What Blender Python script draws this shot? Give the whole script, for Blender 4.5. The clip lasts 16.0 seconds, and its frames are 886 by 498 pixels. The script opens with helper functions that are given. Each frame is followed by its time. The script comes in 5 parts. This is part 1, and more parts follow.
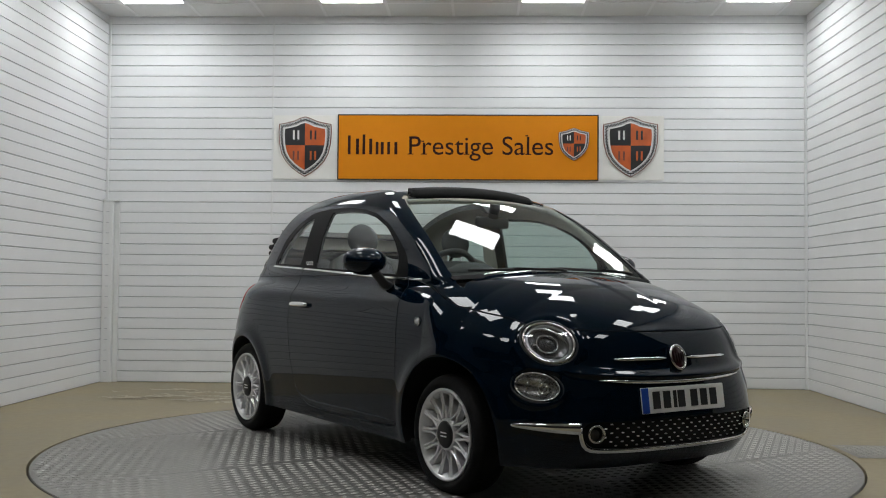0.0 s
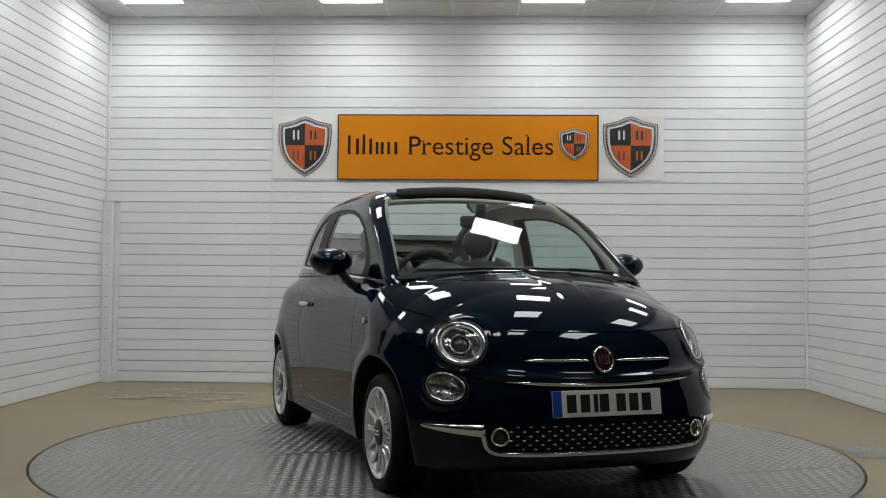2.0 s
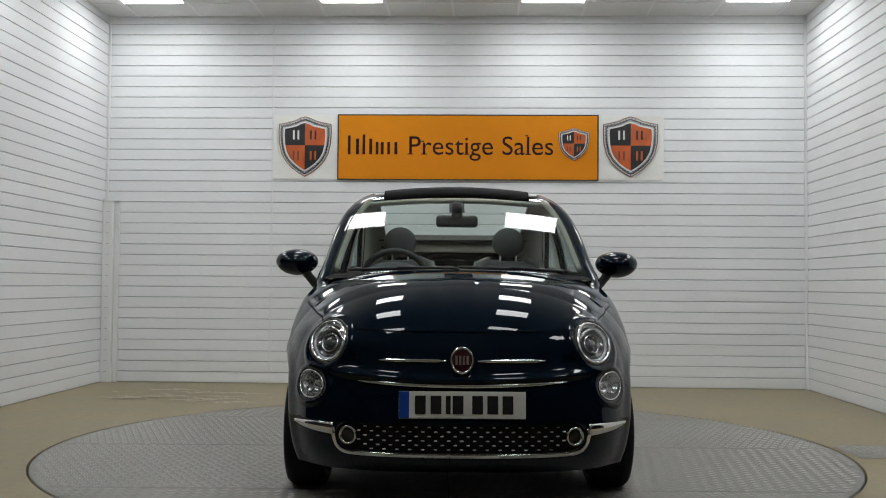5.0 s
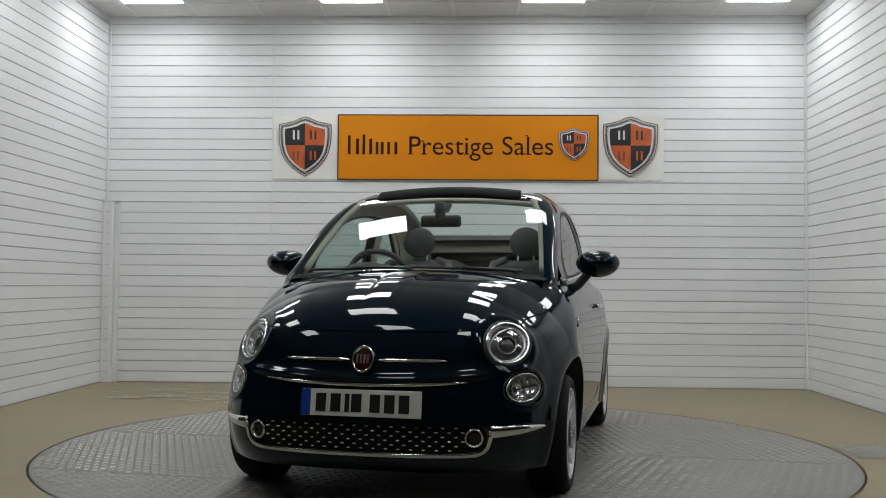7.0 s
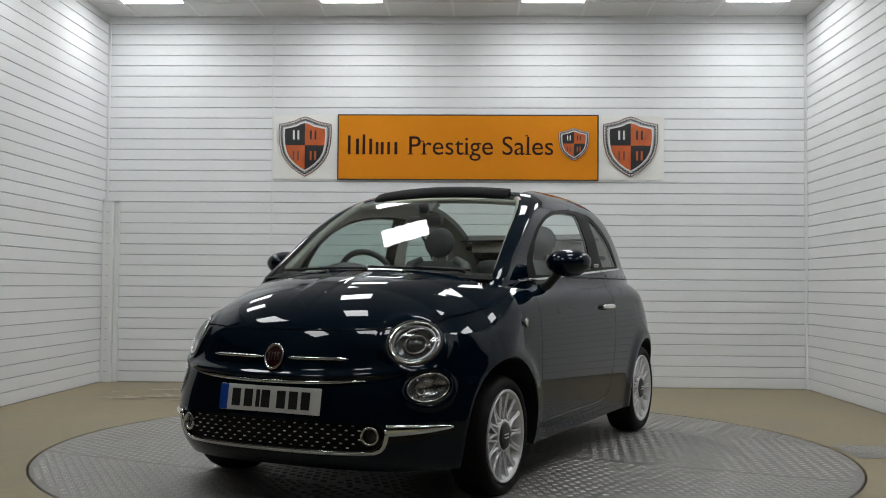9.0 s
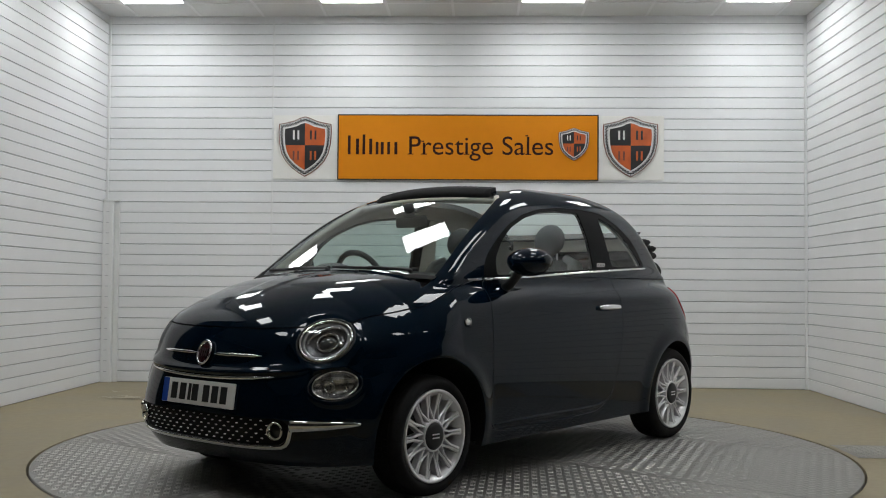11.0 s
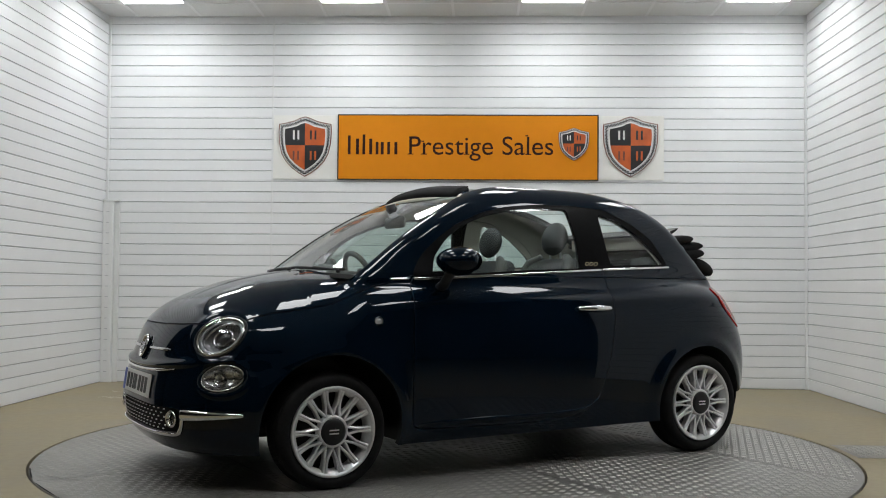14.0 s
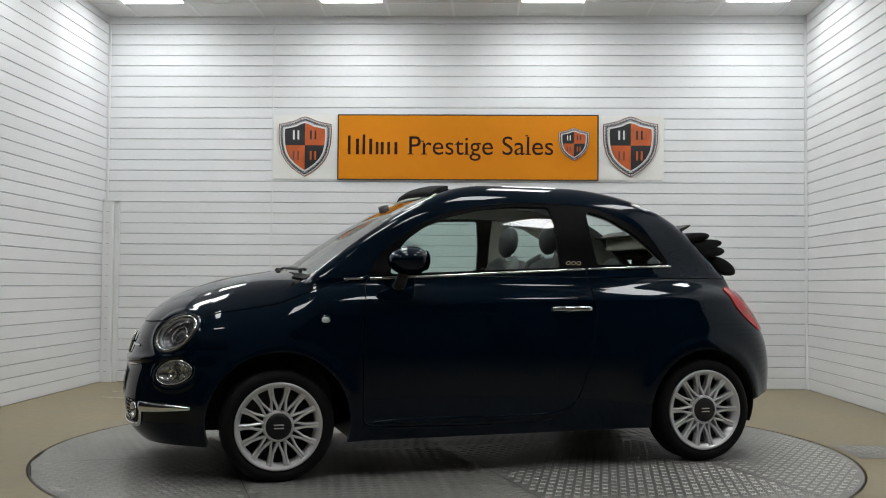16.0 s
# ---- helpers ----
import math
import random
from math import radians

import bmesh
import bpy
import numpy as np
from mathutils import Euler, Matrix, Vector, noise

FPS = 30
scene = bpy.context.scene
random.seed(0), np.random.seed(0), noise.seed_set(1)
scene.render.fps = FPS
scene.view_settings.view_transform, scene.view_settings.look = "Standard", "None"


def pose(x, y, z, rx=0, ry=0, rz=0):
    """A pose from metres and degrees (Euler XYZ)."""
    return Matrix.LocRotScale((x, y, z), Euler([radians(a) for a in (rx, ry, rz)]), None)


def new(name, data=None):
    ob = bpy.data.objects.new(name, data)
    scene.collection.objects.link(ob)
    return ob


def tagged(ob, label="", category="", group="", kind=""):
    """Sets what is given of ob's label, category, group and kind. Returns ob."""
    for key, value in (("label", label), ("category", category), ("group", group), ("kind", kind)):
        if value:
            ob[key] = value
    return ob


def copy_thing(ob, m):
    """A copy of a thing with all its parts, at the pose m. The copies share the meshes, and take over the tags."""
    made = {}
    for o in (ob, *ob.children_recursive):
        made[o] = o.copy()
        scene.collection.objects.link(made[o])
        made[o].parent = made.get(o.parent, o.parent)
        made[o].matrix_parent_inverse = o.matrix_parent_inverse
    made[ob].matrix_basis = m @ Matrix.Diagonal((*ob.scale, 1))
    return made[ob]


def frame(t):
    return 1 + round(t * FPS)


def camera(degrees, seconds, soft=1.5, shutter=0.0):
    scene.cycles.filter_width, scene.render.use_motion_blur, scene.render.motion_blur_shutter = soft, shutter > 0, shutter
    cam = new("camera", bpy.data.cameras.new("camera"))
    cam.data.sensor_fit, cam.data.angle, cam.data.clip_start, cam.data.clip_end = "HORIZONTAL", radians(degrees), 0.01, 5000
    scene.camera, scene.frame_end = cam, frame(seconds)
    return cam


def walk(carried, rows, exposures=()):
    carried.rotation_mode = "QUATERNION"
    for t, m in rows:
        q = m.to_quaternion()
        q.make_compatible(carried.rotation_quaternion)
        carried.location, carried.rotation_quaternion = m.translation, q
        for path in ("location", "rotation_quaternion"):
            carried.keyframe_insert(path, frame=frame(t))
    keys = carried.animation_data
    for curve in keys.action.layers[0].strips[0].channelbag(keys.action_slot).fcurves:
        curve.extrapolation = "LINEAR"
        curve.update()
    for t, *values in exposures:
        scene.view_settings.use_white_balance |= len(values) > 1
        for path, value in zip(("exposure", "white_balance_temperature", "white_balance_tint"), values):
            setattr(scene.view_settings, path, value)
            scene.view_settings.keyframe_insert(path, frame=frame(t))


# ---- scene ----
cam = camera(47.65, 16.0, soft=1.0)
EYE = pose(0.1906, -5.9171, 0.9436, 92.0648, 0, 2.1137) @ pose(0, 0, 0, 0, 0, 0.4717)
walk(cam, [(0.0, EYE), (16.0, EYE)], exposures=[(0.0, 0.0), (4.0, 0.04), (9.0, 0.0), (12.0, 0.04), (12.5, 0.09), (13.5, 0.22), (14.5, 0.25), (16.0, 0.20)])

# ---- light: white showroom with ceiling panels, a dim workshop behind the camera ----
world = bpy.data.worlds.new("world")
scene.world = world
world.use_nodes = True
world.node_tree.nodes["Background"].inputs[0].default_value = (0.5, 0.55, 0.6, 1)
world.node_tree.nodes["Background"].inputs[1].default_value = 0.02
PANEL_LIGHT = 12.2

XL, XR, YB, ZC = -3.401, 3.246, 3.564, 3.508   # the bay's walls and ceiling
YE, YEL = -1.35, -0.25                         # where the clad side walls end, right and left
YF = -9.5                                      # the wall behind the camera
DISC = 2.264
PITCH = 0.101


# ---- materials ----
def mat(name, colour, rough=.5, metal=0.0, coat=0.0, grain=0, vary=.1, bump=0.0, stain=0, stain_amount=.15, spec=.5, random_tint=0.0, coat_rough=.03, coat_ior=1.5):
    """A surface with a fine grain, larger stains, uneven gloss and a slight relief."""
    m = bpy.data.materials.new(name)
    m.use_nodes = True
    nt = m.node_tree
    b = nt.nodes["Principled BSDF"]
    b.inputs["Metallic"].default_value = metal
    b.inputs["Roughness"].default_value = rough
    b.inputs["Coat Weight"].default_value = coat
    b.inputs["Coat Roughness"].default_value = coat_rough
    b.inputs["Coat IOR"].default_value = coat_ior
    b.inputs["Specular IOR Level"].default_value = spec
    b.inputs["Base Color"].default_value = (*colour, 1)
    if not (grain or stain or random_tint):
        return m
    co = nt.nodes.new("ShaderNodeTexCoord")
    value = None

    def times(a, fac_out, amount):
        r = nt.nodes.new("ShaderNodeMapRange")
        r.inputs[1].default_value, r.inputs[2].default_value = .25, .75
        r.inputs[3].default_value, r.inputs[4].default_value = 1 - amount, 1 + amount
        nt.links.new(fac_out, r.inputs[0])
        if a is None:
            return r.outputs[0]
        k = nt.nodes.new("ShaderNodeMath")
        k.operation = "MULTIPLY"
        nt.links.new(a, k.inputs[0])
        nt.links.new(r.outputs[0], k.inputs[1])
        return k.outputs[0]
    if grain:
        n = nt.nodes.new("ShaderNodeTexNoise")
        n.inputs["Scale"].default_value, n.inputs["Detail"].default_value = grain, 5
        nt.links.new(co.outputs["Object"], n.inputs["Vector"])
        value = times(value, n.outputs[0], vary)
        if bump:
            bp = nt.nodes.new("ShaderNodeBump")
            bp.inputs["Strength"].default_value, bp.inputs["Distance"].default_value = bump, .002
            nt.links.new(n.outputs[0], bp.inputs["Height"])
            nt.links.new(bp.outputs[0], b.inputs["Normal"])
    if stain:
        n = nt.nodes.new("ShaderNodeTexNoise")
        n.inputs["Scale"].default_value, n.inputs["Detail"].default_value, n.inputs["Distortion"].default_value = stain, 4, .6
        nt.links.new(co.outputs["Object"], n.inputs["Vector"])
        value = times(value, n.outputs[0], stain_amount)
        r = nt.nodes.new("ShaderNodeMapRange")
        r.inputs[1].default_value, r.inputs[2].default_value = .3, .7
        r.inputs[3].default_value, r.inputs[4].default_value = rough * .85, min(1, rough * 1.15)
        nt.links.new(n.outputs[0], r.inputs[0])
        nt.links.new(r.outputs[0], b.inputs["Roughness"])
    if random_tint:
        o = nt.nodes.new("ShaderNodeObjectInfo")
        r = nt.nodes.new("ShaderNodeMapRange")
        r.inputs[3].default_value, r.inputs[4].default_value = 1 - random_tint, 1 + random_tint
        nt.links.new(o.outputs["Random"], r.inputs[0])
        if value is None:
            value = r.outputs[0]
        else:
            k = nt.nodes.new("ShaderNodeMath")
            k.operation = "MULTIPLY"
            nt.links.new(value, k.inputs[0])
            nt.links.new(r.outputs[0], k.inputs[1])
            value = k.outputs[0]
    v = nt.nodes.new("ShaderNodeVectorMath")
    v.operation = "SCALE"
    v.inputs[0].default_value = colour
    nt.links.new(value, v.inputs["Scale"])
    nt.links.new(v.outputs[0], b.inputs["Base Color"])
    return m


def glow(name, colour, strength):
    m = bpy.data.materials.new(name)
    m.use_nodes = True
    b = m.node_tree.nodes["Principled BSDF"]
    b.inputs["Base Color"].default_value = (.8, .8, .8, 1)
    b.inputs["Emission Color"].default_value = (*colour, 1)
    b.inputs["Emission Strength"].default_value = strength
    return m


def glass(name, tint, ior=1.5):
    """A thin pane: it lets light straight through and mirrors by its angle."""
    m = bpy.data.materials.new(name)
    m.use_nodes = True
    nt = m.node_tree
    nt.nodes.remove(nt.nodes["Principled BSDF"])
    out = nt.nodes["Material Output"]
    t = nt.nodes.new("ShaderNodeBsdfTransparent")
    t.inputs[0].default_value = (*tint, 1)
    g = nt.nodes.new("ShaderNodeBsdfGlossy")
    g.inputs["Roughness"].default_value = .004
    w = nt.nodes.new("ShaderNodeLayerWeight")
    w.inputs["Blend"].default_value = .5
    p5 = nt.nodes.new("ShaderNodeMath")
    p5.operation = "POWER"
    p5.inputs[1].default_value = 5
    nt.links.new(w.outputs["Facing"], p5.inputs[0])
    f = nt.nodes.new("ShaderNodeMath")
    f.operation = "MULTIPLY_ADD"
    r0 = 2 * ((ior - 1) / (ior + 1)) ** 2
    f.inputs[1].default_value, f.inputs[2].default_value = 1 - r0, r0
    nt.links.new(p5.outputs[0], f.inputs[0])
    mix = nt.nodes.new("ShaderNodeMixShader")
    nt.links.new(f.outputs[0], mix.inputs[0])
    nt.links.new(t.outputs[0], mix.inputs[1])
    nt.links.new(g.outputs[0], mix.inputs[2])
    nt.links.new(mix.outputs[0], out.inputs[0])
    return m


CLADDING = mat("white_cladding", (.78, .79, .80), .58, grain=30, vary=.01, stain=1.3, stain_amount=.03, random_tint=.015)
JOINT = mat("joint_shadow_gap", (.45, .46, .48), .6, grain=20, vary=.05)
TRIM = mat("white_trim", (.76, .77, .77), .35, grain=40, vary=.02)
CEILING = mat("ceiling_tile", (.70, .70, .69), .9, grain=120, vary=.05, bump=.15, stain=.8, stain_amount=.04)
GRID = mat("ceiling_grid", (.76, .76, .76), .5, grain=30, vary=.02)
PANEL = glow("light_panel", (.965, .99, 1.0), PANEL_LIGHT)
CONCRETE = mat("painted_concrete", (.258, .218, .135), .45, spec=.3, grain=18, vary=.08, bump=.12, stain=1.3, stain_amount=.24)
SCUFF = mat("pale_scuff", (.40, .36, .27), .5, grain=25, vary=.25)
DARKWALL = mat("workshop_wall", (.055, .056, .06), .8, grain=4, vary=.2, stain=.5)
STEEL = mat("tread_plate", (.225, .218, .200), .45, metal=.45, grain=60, vary=.10, bump=.05, stain=1.1, stain_amount=.14)
STUDS = mat("tread_stud", (.33, .323, .303), .36, metal=.5, grain=40, vary=.12, stain=2.0, stain_amount=.12)
BLACK = mat("black_plastic", (.012, .012, .013), .45, grain=90, vary=.2, bump=.05)
PIT = mat("dark_pit", (.004, .004, .004), .9, grain=20, vary=.2)
ORANGE = mat("orange_sign", (.66, .225, .004), .6, spec=.2, grain=14, vary=.02, stain=1.0, stain_amount=.03)
INK = mat("dark_brown_lettering", (.035, .012, .008), .6, spec=.15, grain=60, vary=.1)
BOARD = mat("white_board", (.80, .80, .765), .35, grain=20, vary=.01, stain=1.5, stain_amount=.03)
BADGE_RED = mat("badge_orange_red", (.52, .105, .020), .3, coat=.4, grain=9, vary=.25)
BADGE_BLACK = mat("badge_black", (.016, .017, .019), .3, coat=.4, grain=9, vary=.3)
BADGE_GREY = mat("badge_grey", (.58, .58, .57), .35, metal=.1, grain=30, vary=.1)
BADGE_EDGE = mat("badge_brown_edge", (.17, .06, .04), .5, grain=30, vary=.2)
BADGE_WHITE = mat("badge_white", (.72, .72, .70), .4, grain=40, vary=.05)
PAINT = mat("navy_paint", (.0013, .0062, .0148), .5, metal=0.0, coat=1.0, grain=900, vary=.25, spec=0.0, coat_rough=.022, coat_ior=1.38)
LAMPDARK = mat("lamp_inner_grey", (.20, .20, .205), .22, metal=.6, grain=60, vary=.15)
PROJECTOR = mat("projector_glass", (.06, .061, .064), .05, coat=1.0, grain=40, vary=.1)
LAMPRING = mat("lamp_light_guide", (.62, .63, .64), .22, metal=.5, grain=50, vary=.05)
CHROME = mat("chrome", (.78, .78, .78), .06, metal=1.0, grain=60, vary=.04)
SATIN = mat("satin_chrome", (.82, .82, .83), .28, metal=.55, grain=60, vary=.05)
BOWL = mat("lamp_bowl", (.62, .62, .63), .22, metal=.85, grain=50, vary=.15)
RUBBER = mat("tyre_rubber", (.0095, .0095, .010), .7, spec=.2, grain=70, vary=.25, bump=.15, stain=6)
ALLOY = mat("silver_alloy", (.80, .80, .81), .24, metal=.36, coat=.6, grain=80, vary=.06)
GLOSSBLACK = mat("gloss_black", (.006, .006, .007), .16, spec=.14, grain=50, vary=.2)
SURROUND = mat("satin_black_surround", (.005, .005, .0055), .35, spec=.06, grain=50, vary=.2)
GLASS = glass("clear_green_glass", (.75, .86, .83), 1.5)
LENS = glass("clear_lens", (.93, .94, .95), 1.5)
CREAM = mat("cream_trim", (.55, .50, .42), .7, grain=160, vary=.1, bump=.1, stain=5, stain_amount=.06)
GREYTRIM = mat("grey_headlining", (.42, .40, .345), .85, grain=200, vary=.1, bump=.1, stain=4, stain_amount=.06)
SEAT = mat("dark_grey_seat_cloth", (.046, .048, .051), .8, grain=220, vary=.2, bump=.2, stain=7, stain_amount=.1)
SEATPALE = mat("pale_seat_piping", (.105, .103, .098), .7, grain=150, vary=.15, bump=.1)
DASH = mat("dark_dashboard", (.030, .031, .034), .55, grain=200, vary=.2, bump=.2)
CLOTH = mat("black_roof_cloth", (.0045, .0045, .005), .95, grain=260, vary=.3, bump=.4)
TAIL_RED = mat("red_lens", (.50, .010, .007), .15, coat=.3, grain=30, vary=.15)
PLATE_WHITE = mat("plate_white", (.80, .80, .78), .35, grain=30, vary=.02)
PLATE_BLUE = mat("plate_blue", (.012, .07, .42), .35, grain=30, vary=.05)
DEEPRED = mat("dark_red_enamel", (.045, .006, .009), .2, coat=.8, grain=40, vary=.15)


# ---- mesh tools ----
def mesh(name, verts, faces, material, parent=None, label="", smooth=False, normals=None):
    me = bpy.data.meshes.new(name)
    me.from_pydata(verts.tolist() if isinstance(verts, np.ndarray) else verts, [], faces.tolist() if isinstance(faces, np.ndarray) else faces)
    me.materials.append(material)
    if smooth:
        me.polygons.foreach_set("use_smooth", [True] * len(me.polygons))
    me.update()
    if normals is not None:
        me.normals_split_custom_set_from_vertices(normals.tolist())
    ob = new(name, me)
    if parent is not None:
        ob.parent = parent
    return tagged(ob, label)


def part(name, bm, material, parent=None, label="", smooth=False):
    me = bpy.data.meshes.new(name)
    bmesh.ops.recalc_face_normals(bm, faces=bm.faces)
    bm.to_mesh(me)
    bm.free()
    me.materials.append(material)
    if smooth:
        me.polygons.foreach_set("use_smooth", [True] * len(me.polygons))
    ob = new(name, me)
    if parent is not None:
        ob.parent = parent
    return tagged(ob, label)


def box(bm, x0, x1, y0, y1, z0, z1, bevel=0.0, segments=1):
    r = bmesh.ops.create_cube(bm, size=1, matrix=Matrix.LocRotScale(((x0 + x1) / 2, (y0 + y1) / 2, (z0 + z1) / 2), None, (x1 - x0, y1 - y0, z1 - z0)))
    if bevel:
        es = list({e for v in r["verts"] for e in v.link_edges})
        bmesh.ops.bevel(bm, geom=es, offset=bevel, segments=segments, affect="EDGES", profile=.5)
    return bm


def boxes(*spans, bevel=0.0, segments=1):
    bm = bmesh.new()
    for s in spans:
        box(bm, *s, bevel=bevel, segments=segments)
    return bm


def ellipsoid(bm, centre, radii, turn=None, u=32, v=20):
    m = Matrix.Translation(centre) @ (turn or Matrix.Identity(4)) @ Matrix.Diagonal((*radii, 1))
    bmesh.ops.create_uvsphere(bm, u_segments=u, v_segments=v, radius=1, matrix=m)
    return bm


def tube(bm, path, radius, sides=10, closed=False, normals=None, flat=1.0):
    """A round or flattened bar along a path; radius may be a list. normals: the flattened way of the section."""
    pts = [Vector(p) for p in path]
    n, rings = len(pts), []
    for i, p in enumerate(pts):
        a = pts[(i - 1) % n] if closed or i else p
        b = pts[(i + 1) % n] if closed or i < n - 1 else p
        t = (b - a).normalized()
        up = Vector(normals[i]) if normals is not None else (Vector((0, 0, 1)) if abs(t.z) < .9 else Vector((1, 0, 0)))
        s = t.cross(up).normalized()
        up = s.cross(t).normalized()
        r = radius[i] if isinstance(radius, (list, tuple, np.ndarray)) else radius
        rings.append([bm.verts.new(p + s * r * math.cos(q) + up * r * flat * math.sin(q)) for q in (2 * math.pi * k / sides for k in range(sides))])
    for i in range(n if closed else n - 1):
        a, b = rings[i], rings[(i + 1) % n]
        for k in range(sides):
            bm.faces.new((a[k], a[(k + 1) % sides], b[(k + 1) % sides], b[k]))
    if not closed:
        bm.faces.new(rings[0][::-1])
        bm.faces.new(rings[-1])
    return bm


def lathe(bm, profile, m=None, segments=64):
    """Turns (radius, height) points round the local z axis."""
    m = m or Matrix.Identity(4)
    rings = [[bm.verts.new(m @ Vector((r * math.cos(a), r * math.sin(a), h))) for a in (2 * math.pi * k / segments for k in range(segments))] for r, h in profile]
    for a, b in zip(rings, rings[1:]):
        for k in range(segments):
            bm.faces.new((a[k], a[(k + 1) % segments], b[(k + 1) % segments], b[k]))
    return bm, rings


def slab(bm, outline, y0, y1, m=None):
    """A flat plate: an outline in (x, z), from y0 to y1."""
    m = m or Matrix.Identity(4)
    a = [bm.verts.new(m @ Vector((x, y0, z))) for x, z in outline]
    b = [bm.verts.new(m @ Vector((x, y1, z))) for x, z in outline]
    bm.faces.new(a), bm.faces.new(b[::-1])
    for i in range(len(a)):
        j = (i + 1) % len(a)
        bm.faces.new((a[j], a[i], b[i], b[j]))
    return bm


def empty(name, label, category, group=""):
    return tagged(new(name), label, category, group)


# ---- the car's outer skin as a smooth field: x forward, y left, z up, metres ----
def spline(xs, ys):
    """A natural cubic curve through the knots, straight beyond the ends."""
    xs, ys = np.array(xs, float), np.array(ys, float)
    n, h = len(xs), np.diff(xs)
    a, b = np.eye(n), np.zeros(n)
    for i in range(1, n - 1):
        a[i, i - 1:i + 2] = h[i - 1], 2 * (h[i - 1] + h[i]), h[i]
        b[i] = 6 * ((ys[i + 1] - ys[i]) / h[i] - (ys[i] - ys[i - 1]) / h[i - 1])
    m = np.linalg.solve(a, b)

    def at(x):
        x = np.asarray(x, float)
        i = np.clip(np.searchsorted(xs, x) - 1, 0, n - 2)
        c = np.clip(x, xs[0], xs[-1])
        p, q, hh = xs[i + 1] - c, c - xs[i], h[i]
        y = (m[i] * p ** 3 + m[i + 1] * q ** 3) / (6 * hh) + (ys[i] / hh - m[i] * hh / 6) * p + (ys[i + 1] / hh - m[i + 1] * hh / 6) * q
        s0 = (ys[1] - ys[0]) / h[0] - h[0] * m[1] / 6
        s1 = (ys[-1] - ys[-2]) / h[-1] + h[-1] * m[-2] / 6
        return y + np.where(x < xs[0], (x - xs[0]) * s0, 0) + np.where(x > xs[-1], (x - xs[-1]) * s1, 0)
    return at


def smax(a, b, k):
    h = np.maximum(k - np.abs(a - b), 0) / k
    return np.maximum(a, b) + h * h * k / 4


def smin(a, b, k):
    return -smax(-a, -b, k)


WX, WZ, WR = 1.15, 0.272, 0.272          # wheel centres and tyre radius
NOSE = spline([.10, .18, .26, .34, .45, .55, .63, .70, .77, .86, 1.0], [1.70, 1.80, 1.858, 1.872, 1.866, 1.845, 1.82, 1.80, 1.78, 1.755, 1.72])
TAIL = spline([.10, .20, .30, .45, .60, .75, .90, 1.0], [-1.62, -1.71, -1.76, -1.78, -1.765, -1.70, -1.585, -1.50])
WIDE = spline([.10, .20, .32, .45, .60, .75, .88, .98, 1.06], [.765, .785, .800, .810, .8135, .805, .780, .745, .71])
HOOD = spline([-1.6, -1.2, 0.0, .6, .85, 1.0, 1.15, 1.30, 1.45, 1.58, 1.68, 1.76, 1.84], [.99, 1.01, 1.03, 1.03, 1.028, 1.020, 1.004, .979, .943, .899, .852, .797, .727])
HOUSE = spline([.90, 1.0, 1.07, 1.16, 1.25, 1.34, 1.42, 1.5], [.752, .730, .708, .688, .664, .632, .59, .53])
SCREEN = spline([.95, 1.02, 1.106, 1.227, 1.328, 1.40, 1.45, 1.5], [1.12, 1.025, .908, .733, .572, .448, .352, .24])
BACK = spline([.90, 1.0, 1.10, 1.20, 1.30, 1.38, 1.44, 1.5], [-1.52, -1.44, -1.35, -1.25, -1.13, -.985, -.83, -.62])


